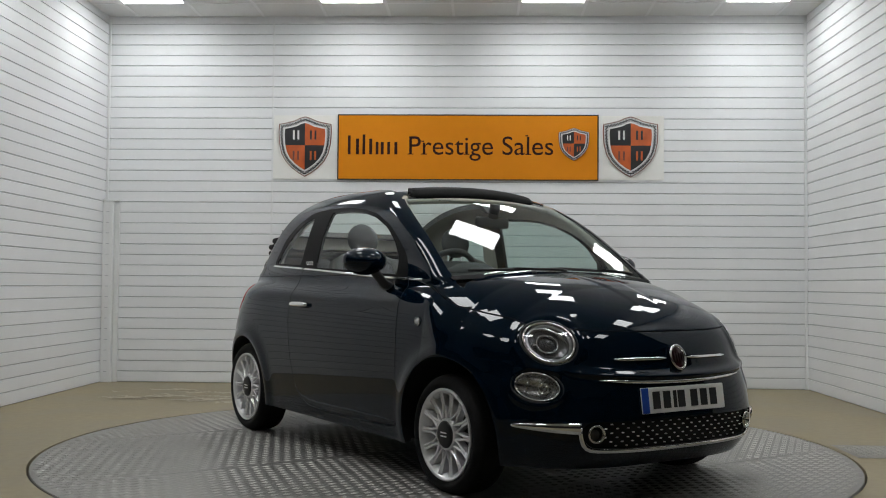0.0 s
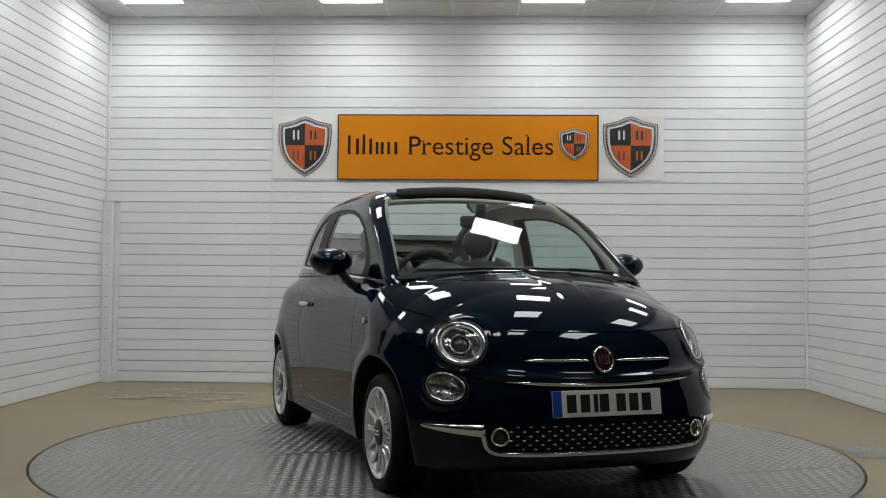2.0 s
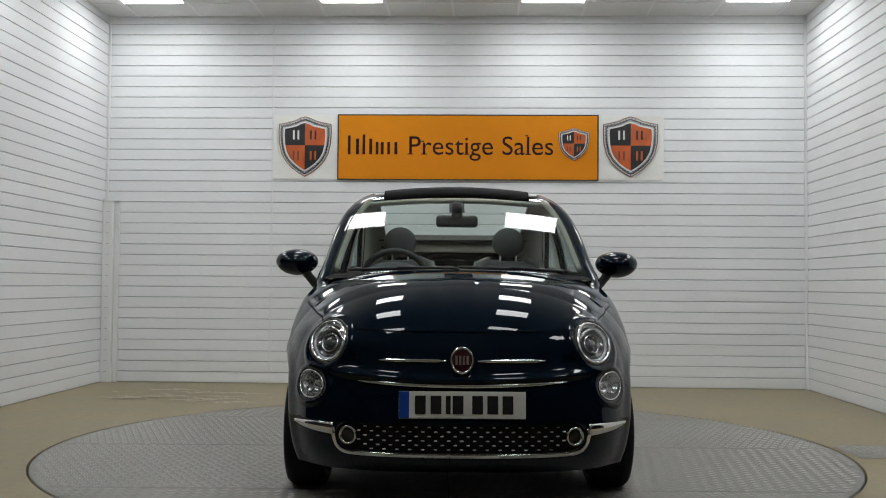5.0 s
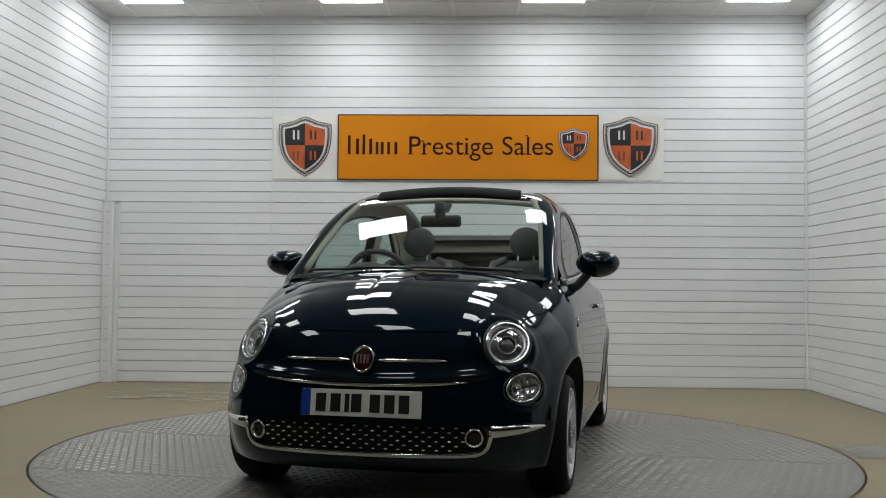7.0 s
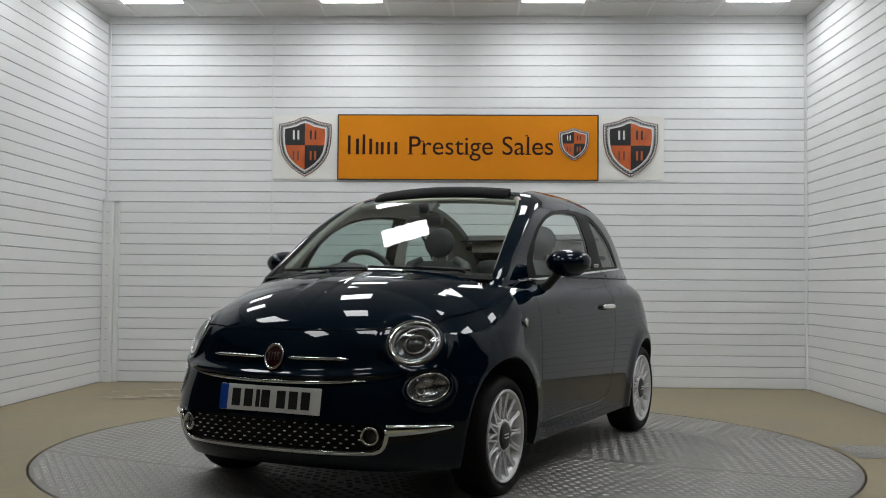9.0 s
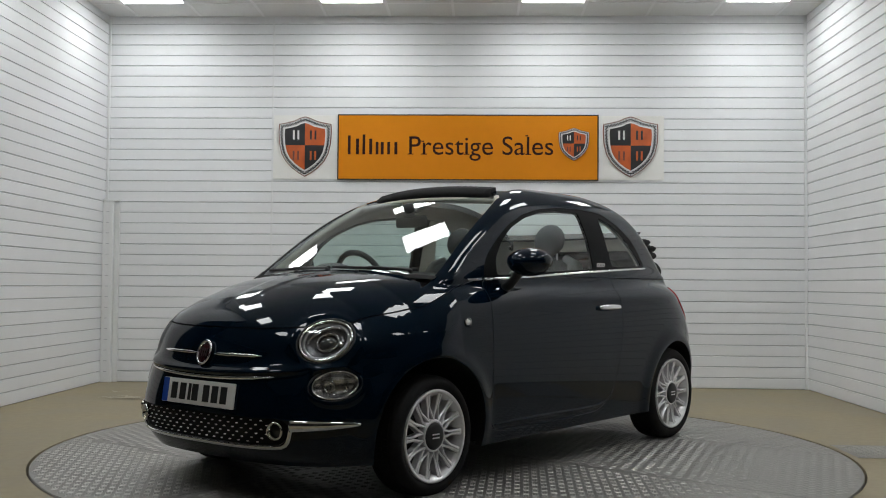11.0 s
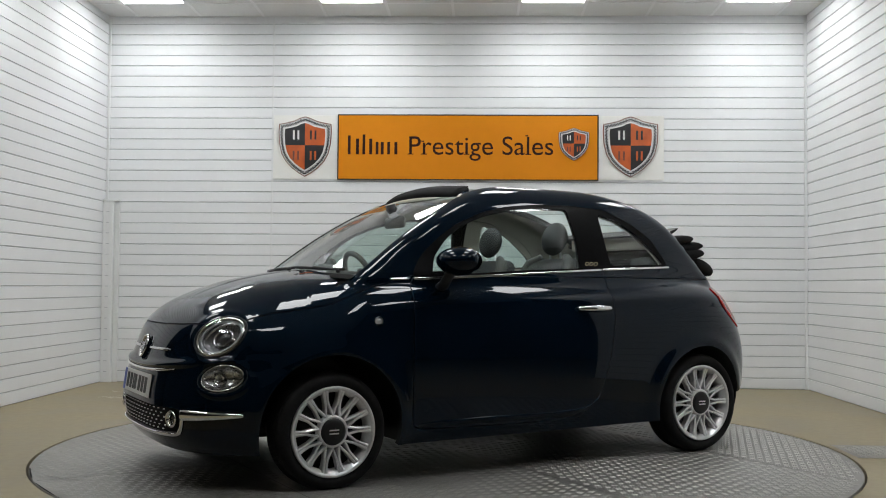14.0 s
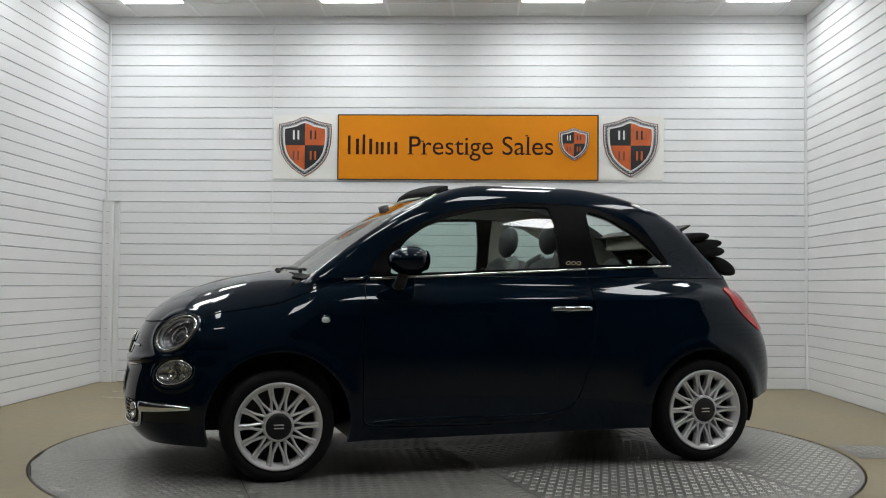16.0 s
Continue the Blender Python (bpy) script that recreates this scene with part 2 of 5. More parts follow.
def skin(x, y, z):
    y = np.abs(y)
    u = np.where(x > .8, (x - .8) / (NOSE(z) - .8), np.where(x < -.75, (-.75 - x) / (-.75 - TAIL(z)), 0))
    n = 2.85 + .5 * np.clip((.62 - z) / .25, 0, 1)
    n = np.where(x < 0, 3.6, n)
    w = WIDE(z)
    plan = ((np.abs(u) ** n + (y / w) ** n) ** (1 / n) - 1) * .72
    for cx in (WX, -WX):                                   # lips round the wheel arches
        r = np.hypot(x - cx, z - WZ)
        plan = plan - .014 * np.exp(-((r - .355) / .05) ** 2) * (y > .3)
    plan = plan - .011 * np.exp(-((z - .553 - .085 * y ** 2) / .018) ** 2) * np.clip((x - 1.5) / .15, 0, 1) * np.clip((.62 - y) / .15, 0, 1)   # ledge over the plate
    plan = plan - .006 * np.exp(-((z - .875 + .02 * (x + .5)) / .03) ** 2) * np.exp(-((x + .5) / 1.0) ** 4)   # shoulder line
    ridge = .005 / (1 + np.exp(np.clip((y - .085 + .03 * (x - 1)) / .007, -40, 40))) * np.clip((x - 1.0) / .2, 0, 1) * np.clip((1.72 - x) / .3, 0, 1)
    top = (z - HOOD(x) - ridge + .115 * (y / .75) ** 2.4 * np.clip((x + .3) / 1.6, .35, 1)) * .93
    collar = np.sqrt(((x - 1.628) / 1.0) ** 2 + ((y - .576) / 1.0) ** 2 + ((z - .702) / .92) ** 2)
    plan = plan - .006 * np.exp(-((collar - .142) / .020) ** 2) * (x > 1.3)          # raised collar round the headlight
    collar = np.sqrt(((x - 1.630) / 1.1) ** 2 + ((y - .640) / 1.0) ** 2 + ((z - .512) / .70) ** 2)
    plan = plan - .004 * np.exp(-((collar - .116) / .016) ** 2) * (x > 1.3)
    wing = np.clip((x - .98) / .25, 0, 1) * np.clip((1.75 - x) / .30, 0, 1)          # fuller rounding over the front wings
    low = smax(plan - .034 * wing * np.clip((z - .55) / .18, 0, 1), top + .005 * wing, .11 + .20 * wing)
    side = (y - HOUSE(z) + .03 * np.clip(x / .95, 0, 2) ** 2 + .058 * np.clip((-x - .35) / .75, 0, 2) ** 2) * .88
    front = (x - SCREEN(z) + .20 * y ** 2) * .58
    rear = (BACK(z) + .08 * y ** 2 - x) * .7
    roof = z - (1.512 - .055 * (x + .25) ** 2 - .09 * y ** 2 - .35 * np.clip(x, 0, 1) ** 2)
    house = smax(smax(smax(side, front, .05), rear, .10), roof, .09)
    return smin(low, smax(house, .93 - z, .05), .02)


def slope(x, y, z, e=2e-3):
    g = np.stack([skin(x + e, y, z) - skin(x - e, y, z), skin(x, y + e, z) - skin(x, y - e, z), skin(x, y, z + e) - skin(x, y, z - e)], -1)
    return g / np.maximum(np.linalg.norm(g, axis=-1, keepdims=True), 1e-9)


def meet(o, d, far=2.4, steps=40):
    """Where rays that start inside the skin leave it."""
    lo, hi = np.zeros(len(o)), np.full(len(o), far)
    for _ in range(steps):
        mid = (lo + hi) / 2
        q = o + d * mid[:, None]
        inside = skin(q[:, 0], q[:, 1], q[:, 2]) < 0
        lo, hi = np.where(inside, mid, lo), np.where(inside, hi, mid)
    return o + d * hi[:, None]


# ---- the bay: cladding boards, ceiling, floor ----
def wall(name, m, length, splits, label):
    """A clad wall along local x, facing local -y, with single boards."""
    holder = part(name, boxes((0, length, .0102, .14, 0, ZC + .1)), JOINT)
    tagged(holder, label, "wall", kind="structure")
    holder.matrix_world = m
    rows = int(ZC / PITCH) + 1
    for a, b in splits:
        bm = bmesh.new()
        w = b - a
        face = [(0, .010), (.0015, .0014), (.004, 0), (PITCH - .010, 0), (PITCH - .0070, .0018), (PITCH - .0056, .009), (PITCH - .0056, .010)]
        ends = [[bm.verts.new((x, y, z)) for z, y in face] for x in (.002, w - .002)]
        for i in range(len(face) - 1):
            bm.faces.new((ends[0][i], ends[1][i], ends[1][i + 1], ends[0][i + 1]))
        bm.faces.new(ends[0][::-1]), bm.faces.new(ends[1])
        me = bpy.data.meshes.new("board")
        bmesh.ops.recalc_face_normals(bm, faces=bm.faces)
        bm.to_mesh(me)
        bm.free()
        me.materials.append(CLADDING)
        for k in range(rows):
            ob = new("board", me)
            ob.parent = holder
            ob.location = (a, random.uniform(-.0006, .0006), k * PITCH + .004)
    return holder


def build_bay():
    back = wall("wall_back", pose(XL, YB, 0), XR - XL, [(0, 1.603), (1.603, XR - XL)], "white plastic cladding boards with thin grey joints")
    wall("wall_left", pose(XL, YEL, 0, 0, 0, 90), YB - YEL, [(0, YB - YEL)], "white plastic cladding boards along the side wall")
    wall("wall_right", pose(XR, YB, 0, 0, 0, -90), YB - YE, [(0, YB - YE)], "white plastic cladding boards along the side wall")
    for x, nm in ((XL + .012, "corner_trim_1"), (XR - .012, "corner_trim_2")):
        tagged(part(nm, boxes((x - .014, x + .014, YB - .012, YB - .001, 0, ZC), bevel=.003), TRIM), "white plastic corner bead between clad walls", "trim", kind="structure")
    tagged(part("joint_strip", boxes((-1.806, -1.790, YB - .0045, YB - .0005, 0, ZC), bevel=.001), TRIM), "white joint strip between cladding boards", "trim", kind="structure")
    # boxed-in pipe in the corner
    duct = empty("pipe_casing", "white boxed pipe casing standing in the clad corner", "pipe casing")
    part("casing", boxes((XL + .002, XL + .10, YB - .075, YB - .014, .0, 1.715), bevel=.004), TRIM, duct)
    part("flange", boxes((XL + .102, XL + .145, YB - .026, YB - .003, .0, 1.70), bevel=.002), TRIM, duct)
    part("cap", boxes((XL + .001, XL + .15, YB - .085, YB - .003, 1.717, 1.735), bevel=.003), TRIM, duct)
    for k in range(1, 17):
        part("clip", boxes((XL + .035, XL + .065, YB - .0775, YB - .0755, k * PITCH - .002, k * PITCH + .003)), JOINT, duct, "small grey fixing slot")
    # ceiling of square tiles in a grid
    bm = bmesh.new()
    size = .6
    x0 = -.99 - .3 - 4 * .6073
    cols, rows = 12, 24
    sx = .6073
    lights = {(r, c) for r in (1, 4, 7, 10) for c in (1, 4, 7, 10)}
    top = 3.715
    for r in range(rows):
        for c in range(cols):
            if (r, c) in lights:
                continue
            a, b = x0 + c * sx + .012, x0 + (c + 1) * sx - .012
            d, e = min(top - r * size - .012, YB), top - (r + 1) * size + .012
            box(bm, a, b, e, d, ZC, ZC + .015)
    ceiling = part("ceiling", bm, CEILING)
    tagged(ceiling, "white mineral ceiling tiles in a thin metal grid", "ceiling", kind="structure")
    bm = bmesh.new()
    for c in range(cols + 1):
        box(bm, x0 + c * sx - .012, x0 + c * sx + .012, top - rows * size, YB, ZC - .004, ZC + .012)
    for r in range(1, rows + 1):
        for c in range(cols):
            box(bm, x0 + c * sx + .0121, x0 + (c + 1) * sx - .0121, top - r * size - .012, top - r * size + .012, ZC - .0035, ZC + .012)
    tagged(part("ceiling_grid", bm, GRID), "white metal ceiling grid bars", "ceiling grid", kind="structure")
    tagged(part("ceiling_slab", boxes((-7, 7, YF, YB + .2, ZC + .25, ZC + .35)), CEILING), "plain slab above the ceiling tiles", "ceiling", kind="structure")
    first = None
    for r, c in sorted(lights):
        m = pose(x0 + (c + .5) * sx, top - (r + .5) * size, ZC)
        if first is None:
            first = empty("ceiling_light", "square white recessed ceiling light panel, lit", "ceiling light", "ceiling lights")
            h, k = sx / 2 - .014, size / 2 - .014
            part("frame", boxes((-h, h, -k, -k + .012, -.006, .03), (-h, h, k - .012, k, -.006, .03), (-h, -h + .012, -k + .0121, k - .0121, -.006, .03), (h - .012, h, -k + .0121, k - .0121, -.006, .03)), GRID, first)
            part("diffuser", boxes((-h + .0125, h - .0125, -k + .0125, k - .0125, .004, .02)), PANEL, first, "glowing white diffuser")
            first.matrix_world = m
        else:
            copy_thing(first, m)
    # the dim space behind the camera, closed by plain walls
    for nm, s in (("wall_front", (-7, 7, YF - .2, YF, 0, ZC + .3)), ("wall_far_left", (-7.2, -7, YF, YEL, 0, ZC + .3)), ("wall_far_right", (7, 7.2, YF, YE, 0, ZC + .3)),
                  ("wall_return_left", (-7, XL - .14, YEL + .01, YEL + .11, 0, ZC + .3)), ("wall_return_right", (XR + .14, 7, YE + .01, YE + .11, 0, ZC + .3))):
        tagged(part(nm, boxes(s), DARKWALL), "plain dark workshop wall", "wall", kind="structure")
    # floor with a round pit for the turntable
    n = 160
    ring, rim, low, out = [], [], [], []
    for k in range(n):
        a = 2 * math.pi * k / n
        c, s = math.cos(a), math.sin(a)
        ring.append((c * (DISC + .012), s * (DISC + .012), 0))
        low.append((c * (DISC + .012), s * (DISC + .012), -.12))
        q = min((7.0 / abs(c)) if abs(c) > 1e-6 else 99, ((YB + .14) / s if s > 1e-6 else (YF - .1) / s if s < -1e-6 else 99))
        out.append((c * q, s * q, 0))
    corners = [(7.0, YB + .14, 0), (-7.0, YB + .14, 0), (-7.0, YF - .1, 0), (7.0, YF - .1, 0)]
    verts = ring + out + low + corners
    faces = []
    for k in range(n):
        j = (k + 1) % n
        faces.append((k, n + k, n + j, j))
        faces.append((2 * n + k, k, j, 2 * n + j))
        for ci, cpt in enumerate(corners):
            a0, a1, ac = math.atan2(out[k][1], out[k][0]), math.atan2(out[j][1], out[j][0]), math.atan2(cpt[1], cpt[0])
            if a0 < ac < a1:
                faces.append((n + k, 3 * n + ci, n + j))
    floor = mesh("floor", verts, faces, CONCRETE)
    tagged(floor, "beige painted concrete floor with pale scuffs", "floor", kind="structure")
    tagged(mesh("pit", [(c * 2.6, s * 2.6, -.118) for c, s in ((-1, -1), (1, -1), (1, 1), (-1, 1))], [(0, 1, 2, 3)], PIT), "dark pit beneath the turntable", "pit", kind="structure")
    # worn pale streaks in the floor paint
    rng = random.Random(5)
    for k in range(18):
        cx, cy, ln, wd = rng.uniform(-2.95, -1.75), rng.uniform(2.0, 2.95), rng.uniform(.18, .6), rng.uniform(.03, .11)
        n = 26
        up = [(cx - ln / 2 + ln * i / n, cy + wd * (.25 + .75 * rng.random()) * math.sin(math.pi * (i + .3) / (n + .6)) + .03 * math.sin(i * .4 + k), .0010 + .0005 * k) for i in range(n + 1)]
        dn = [(x, y - wd * (.4 + .9 * rng.random()) * math.sin(math.pi * (i + .3) / (n + .6)), z) for i, (x, y, z) in enumerate(up)]
        tagged(mesh("floor_scuff", up + dn, [(n + 1 + i, n + 2 + i, i + 1, i) for i in range(n)], SCUFF), "pale worn streak in the floor paint", "scuff", "floor scuffs")


def studs_mesh(name, inside, parent, angle=0.0, p=.042, reach=2.3, label=""):
    """Tread plate: cells of three raised bars, each cell a quarter turn from the next."""
    n = int(reach * 1.5 / p)
    i, j = [a.ravel() for a in np.meshgrid(np.arange(-n, n + 1), np.arange(-n, n + 1), indexing="ij")]
    c, s = math.cos(angle), math.sin(angle)
    x, y = c * i * p - s * j * p, s * i * p + c * j * p
    keep = np.array([inside(a, b) for a, b in zip(x, y)])
    x, y, turn = x[keep], y[keep], np.where((i + j)[keep] % 2, angle, angle + math.pi / 2)
    bar = np.array([(-.0165, 0, 0), (0, -.0038, 0), (.0165, 0, 0), (0, .0038, 0), (-.009, 0, .0016), (.009, 0, .0016)])
    tri = np.array([(0, 1, 4), (1, 5, 4), (1, 2, 5), (2, 3, 5), (3, 4, 5), (3, 0, 4)])
    parts_v, parts_f = [], []
    ca, sa = np.cos(turn)[:, None], np.sin(turn)[:, None]
    for k in range(3):
        u, v = bar[:, 0][None], bar[:, 1][None] + (k - 1) * .0125
        parts_v.append(np.stack([x[:, None] + ca * u - sa * v, y[:, None] + sa * u + ca * v, bar[:, 2][None] + 0 * ca], -1).reshape(-1, 3))
        parts_f.append((tri[None] + 6 * np.arange(len(x))[:, None, None] + 6 * len(x) * k).reshape(-1, 3))
    ob = mesh(name, np.concatenate(parts_v), np.concatenate(parts_f), STUDS, parent, label)
    ob["kind"] = "stuff"
    return ob


def build_turntable():
    t = empty("turntable", "round grey metal tread plate turntable set into the floor", "turntable")
    bm = bmesh.new()
    _, rings = lathe(bm, [(DISC - .03, -.09), (DISC, -.09), (DISC, -.004), (DISC - .004, 0)], segments=160)
    part("rim", bm, STEEL, t)
    # sheets side by side, with fine joints
    cuts = [-DISC, -1.25, 0.0, 1.25, DISC]
    for k, (a, b) in enumerate(zip(cuts, cuts[1:])):
        for half in (0, 1):
            pts = []
            lo, hi = a + .0012, b - .0012
            for i in range(25):
                x = lo + (hi - lo) * i / 24
                pts.append((x, math.sqrt(max((DISC - .0045) ** 2 - x * x, 0))))
            sgn = 1 if half else -1
            outline = [(x, sgn * max(y, .0015)) for x, y in pts] + [(hi, sgn * .0012), (lo, sgn * .0012)]
            bm = bmesh.new()
            vs = [bm.verts.new((x, y, 0)) for x, y in outline]
            bm.faces.new(vs if sgn < 0 else vs[::-1])
            bmesh.ops.remove_doubles(bm, verts=bm.verts, dist=1e-5)
            sheet = part("plate", bm, STEEL, t)
            for poly in sheet.data.polygons:
                if poly.normal.z < 0:
                    poly.flip()
            studs_mesh("tread_pattern", lambda x, y: lo + .02 < x < hi - .02 and sgn * y > .02 and math.hypot(x, y) < DISC - .03, sheet, angle=(.70, .785, .35, -.45, .5, .62, .9, .3)[2 * k + half])
    return t


def build_strip():
    s = tagged(mesh("floor_plate", [(2.30, -.215, .004), (XR - .02, -.215, .004), (XR - .02, .23, .004), (2.30, .23, .004), (2.30, -.215, 0), (XR - .02, -.215, 0), (XR - .02, .23, 0), (2.30, .23, 0)],
                    [(0, 1, 2, 3), (4, 5, 1, 0), (6, 7, 3, 2)], STEEL), "strip of grey tread plate over a floor channel", "floor plate")
    k = studs_mesh("tread_pattern", lambda x, y: -.46 < x < .44 and -.2 < y < .2, s, reach=.5)
    k.location = (2.77, .0075, .004)
    return s


# ---- signs on the back wall ----
def shield_outline(w, h):
    half = [(0, .50), (.10, .475), (.22, .425), (.36, .395), (.49, .375), (.50, .25), (.485, .05), (.44, -.12), (.36, -.25), (.24, -.36), (.12, -.44), (0, -.5)]
    pts = half + [(-a, b) for a, b in half[-2:0:-1]]
    return [(a * w, b * h) for a, b in pts]


def build_shield(m, w, h, label, category="emblem"):
    e = empty("shield_emblem", label, category, "shield emblems")
    part("edge", slab(bmesh.new(), shield_outline(w, h), -.012, 0), BADGE_EDGE, e, "dark brown outer edge")
    part("check_band", slab(bmesh.new(), shield_outline(w * .965, h * .97), -.0145, -.0125), BADGE_GREY, e, "grey band")
    inner = shield_outline(w * .76, h * .78)
    part("inner_line", slab(bmesh.new(), shield_outline(w * .80, h * .82), -.0165, -.0148), BADGE_WHITE, e, "pale inner line")
    top, mid = max(q for _, q in inner), h * .02
    for sx, sz in ((-1, 1), (1, 1), (-1, -1), (1, -1)):
        bm = slab(bmesh.new(), inner, -.0195, -.0168)
        for co, no in (((0, 0, 0), (-sx, 0, 0)), ((0, 0, mid), (0, 0, -sz))):
            r = bmesh.ops.bisect_plane(bm, geom=bm.verts[:] + bm.edges[:] + bm.faces[:], plane_co=co, plane_no=no, clear_outer=True)
            bmesh.ops.holes_fill(bm, edges=bm.edges)
        part("quarter", bm, BADGE_BLACK if sx * sz < 0 else BADGE_RED, e)
        # a plain bar stands for the mark in each quarter
        cx, cz = sx * w * .16, mid + sz * h * .17
        pale = BADGE_WHITE if (sx < 0 < sz) else (BADGE_RED if (sx > 0 > sz) else BADGE_BLACK if sz > 0 else BADGE_EDGE)
        part("mark_bar", boxes((cx + w * .020, cx + w * .055, -.0228, -.0214, cz - h * .075, cz + h * .075)), pale, e)
        part("mark_bar", boxes((cx - w * .065, cx - w * .030, -.0228, -.0214, cz - h * .075, cz + h * .075)), pale, e)
    # small checks along the band
    pts = np.array(shield_outline(w * .885, h * .895))
    seg = np.linalg.norm(np.roll(pts, -1, 0) - pts, axis=1)
    total, verts, faces = seg.sum(), [], []
    count = 2 * int(total / (w * .054))
    cum = np.concatenate([[0], np.cumsum(seg)])
    closed = np.concatenate([pts, pts[:1]])
    for k in range(count):
        for lane in (-1, 0, 1):
            if (k + lane) % 2:
                continue
            d = total * k / count
            x, z = np.interp(d, cum, closed[:, 0]), np.interp(d, cum, closed[:, 1])
            f = 1 + lane * .030
            q, i = w * .0125, len(verts)
            verts += [(x * f - q, -.0150, z * f - q), (x * f + q, -.0150, z * f - q), (x * f + q, -.0150, z * f + q), (x * f - q, -.0150, z * f + q)]
            faces.append((i, i + 1, i + 2, i + 3))
    ck = mesh("check_pattern", verts, faces, BADGE_BLACK, e, "black check pattern")
    ck["kind"] = "stuff"
    e.matrix_world = m
    return e


def build_signs():
    y = YB - .006
    for a in (-1.786, 1.303):
        tagged(part("backing_board", boxes((a, a + .611, y - .006, y, 1.945, 2.552), bevel=.001), BOARD), "white square backing board behind a shield emblem", "board", "backing boards")
    s = empty("wall_sign", "wide orange sign with dark serif lettering and black edge", "sign")
    part("panel", boxes((-1.160, 1.290, y - .014, y - .002, 1.947, 2.552)), ORANGE, s, "orange panel")
    for q in ((-1.170, 1.300, y - .017, y - .001, 2.5525, 2.562), (-1.170, 1.300, y - .017, y - .001, 1.938, 1.9465), (-1.170, -1.1605, y - .017, y - .001, 1.9466, 2.5524), (1.2905, 1.300, y - .017, y - .001, 1.9466, 2.5524)):
        part("edge", boxes(q), BLACK, s, "black edge")
    # the trading name's first word as plain glyph-high bars, the plain words in letters
    x = -1.072
    for w, h in ((.118, .180), (.104, .190), (.088, .118), (.108, .118)):
        for a, b in ((x, x + .026), (x + w - .040, x + w - .012)):
            part("name_bar", boxes((a, b, y - .0165, y - .0142, 2.180, 2.180 + (h if a == x else min(h, .150)))), INK, s, "dark lettering bar")
        x += w + .022
    def glyph(text):
        cu = bpy.data.curves.new("lettering", "FONT")
        cu.body = text
        cu.size, cu.extrude = .252, .001
        ob = new("lettering", cu)
        me = bpy.data.meshes.new_from_object(ob.evaluated_get(bpy.context.evaluated_depsgraph_get()))
        bpy.data.objects.remove(ob)
        co = np.array([v.co[:] for v in me.vertices])
        return me, co[:, 0].min(), co[:, 0].max()
    words = "Prestige Sales"
    _, left, right = glyph(words)
    want0, want1 = -.487, .875
    scale = (want1 - want0) / (right - left)
    for i, ch in enumerate(words):
        if ch == " ":
            continue
        me, a, b = glyph(ch)
        shift = glyph(words[:i + 1])[2] - b - left
        low = 2.180
        for v in me.vertices:
            v.co = ((v.co.x + shift) * scale + want0, y - .0152 - v.co.z, low + v.co.y)
        bm = bmesh.new()
        bm.from_mesh(me)
        stem = (a + shift) * scale + want0
        if ch in "Pril":                                   # feet of the upright strokes
            box(bm, stem - .014, stem + .040, y - .0168, y - .0146, low, low + .009)
            if ch in "rl":
                top = low + (.135 if ch == "r" else .190)
                box(bm, stem - .014, stem + .012, y - .0168, y - .0146, top - .014, top - .003)
        part("letter", bm, INK, s)
    build_shield(pose(-1.482, y - .006, 2.252), .510, .575, "large shield emblem quartered in black and orange on a white board")
    build_shield(pose(1.600, y - .006, 2.258), .520, .575, "large shield emblem quartered in black and orange on a white board")
    build_shield(pose(1.068, y - .014, 2.280), .290, .310, "small quartered shield emblem on the orange sign")


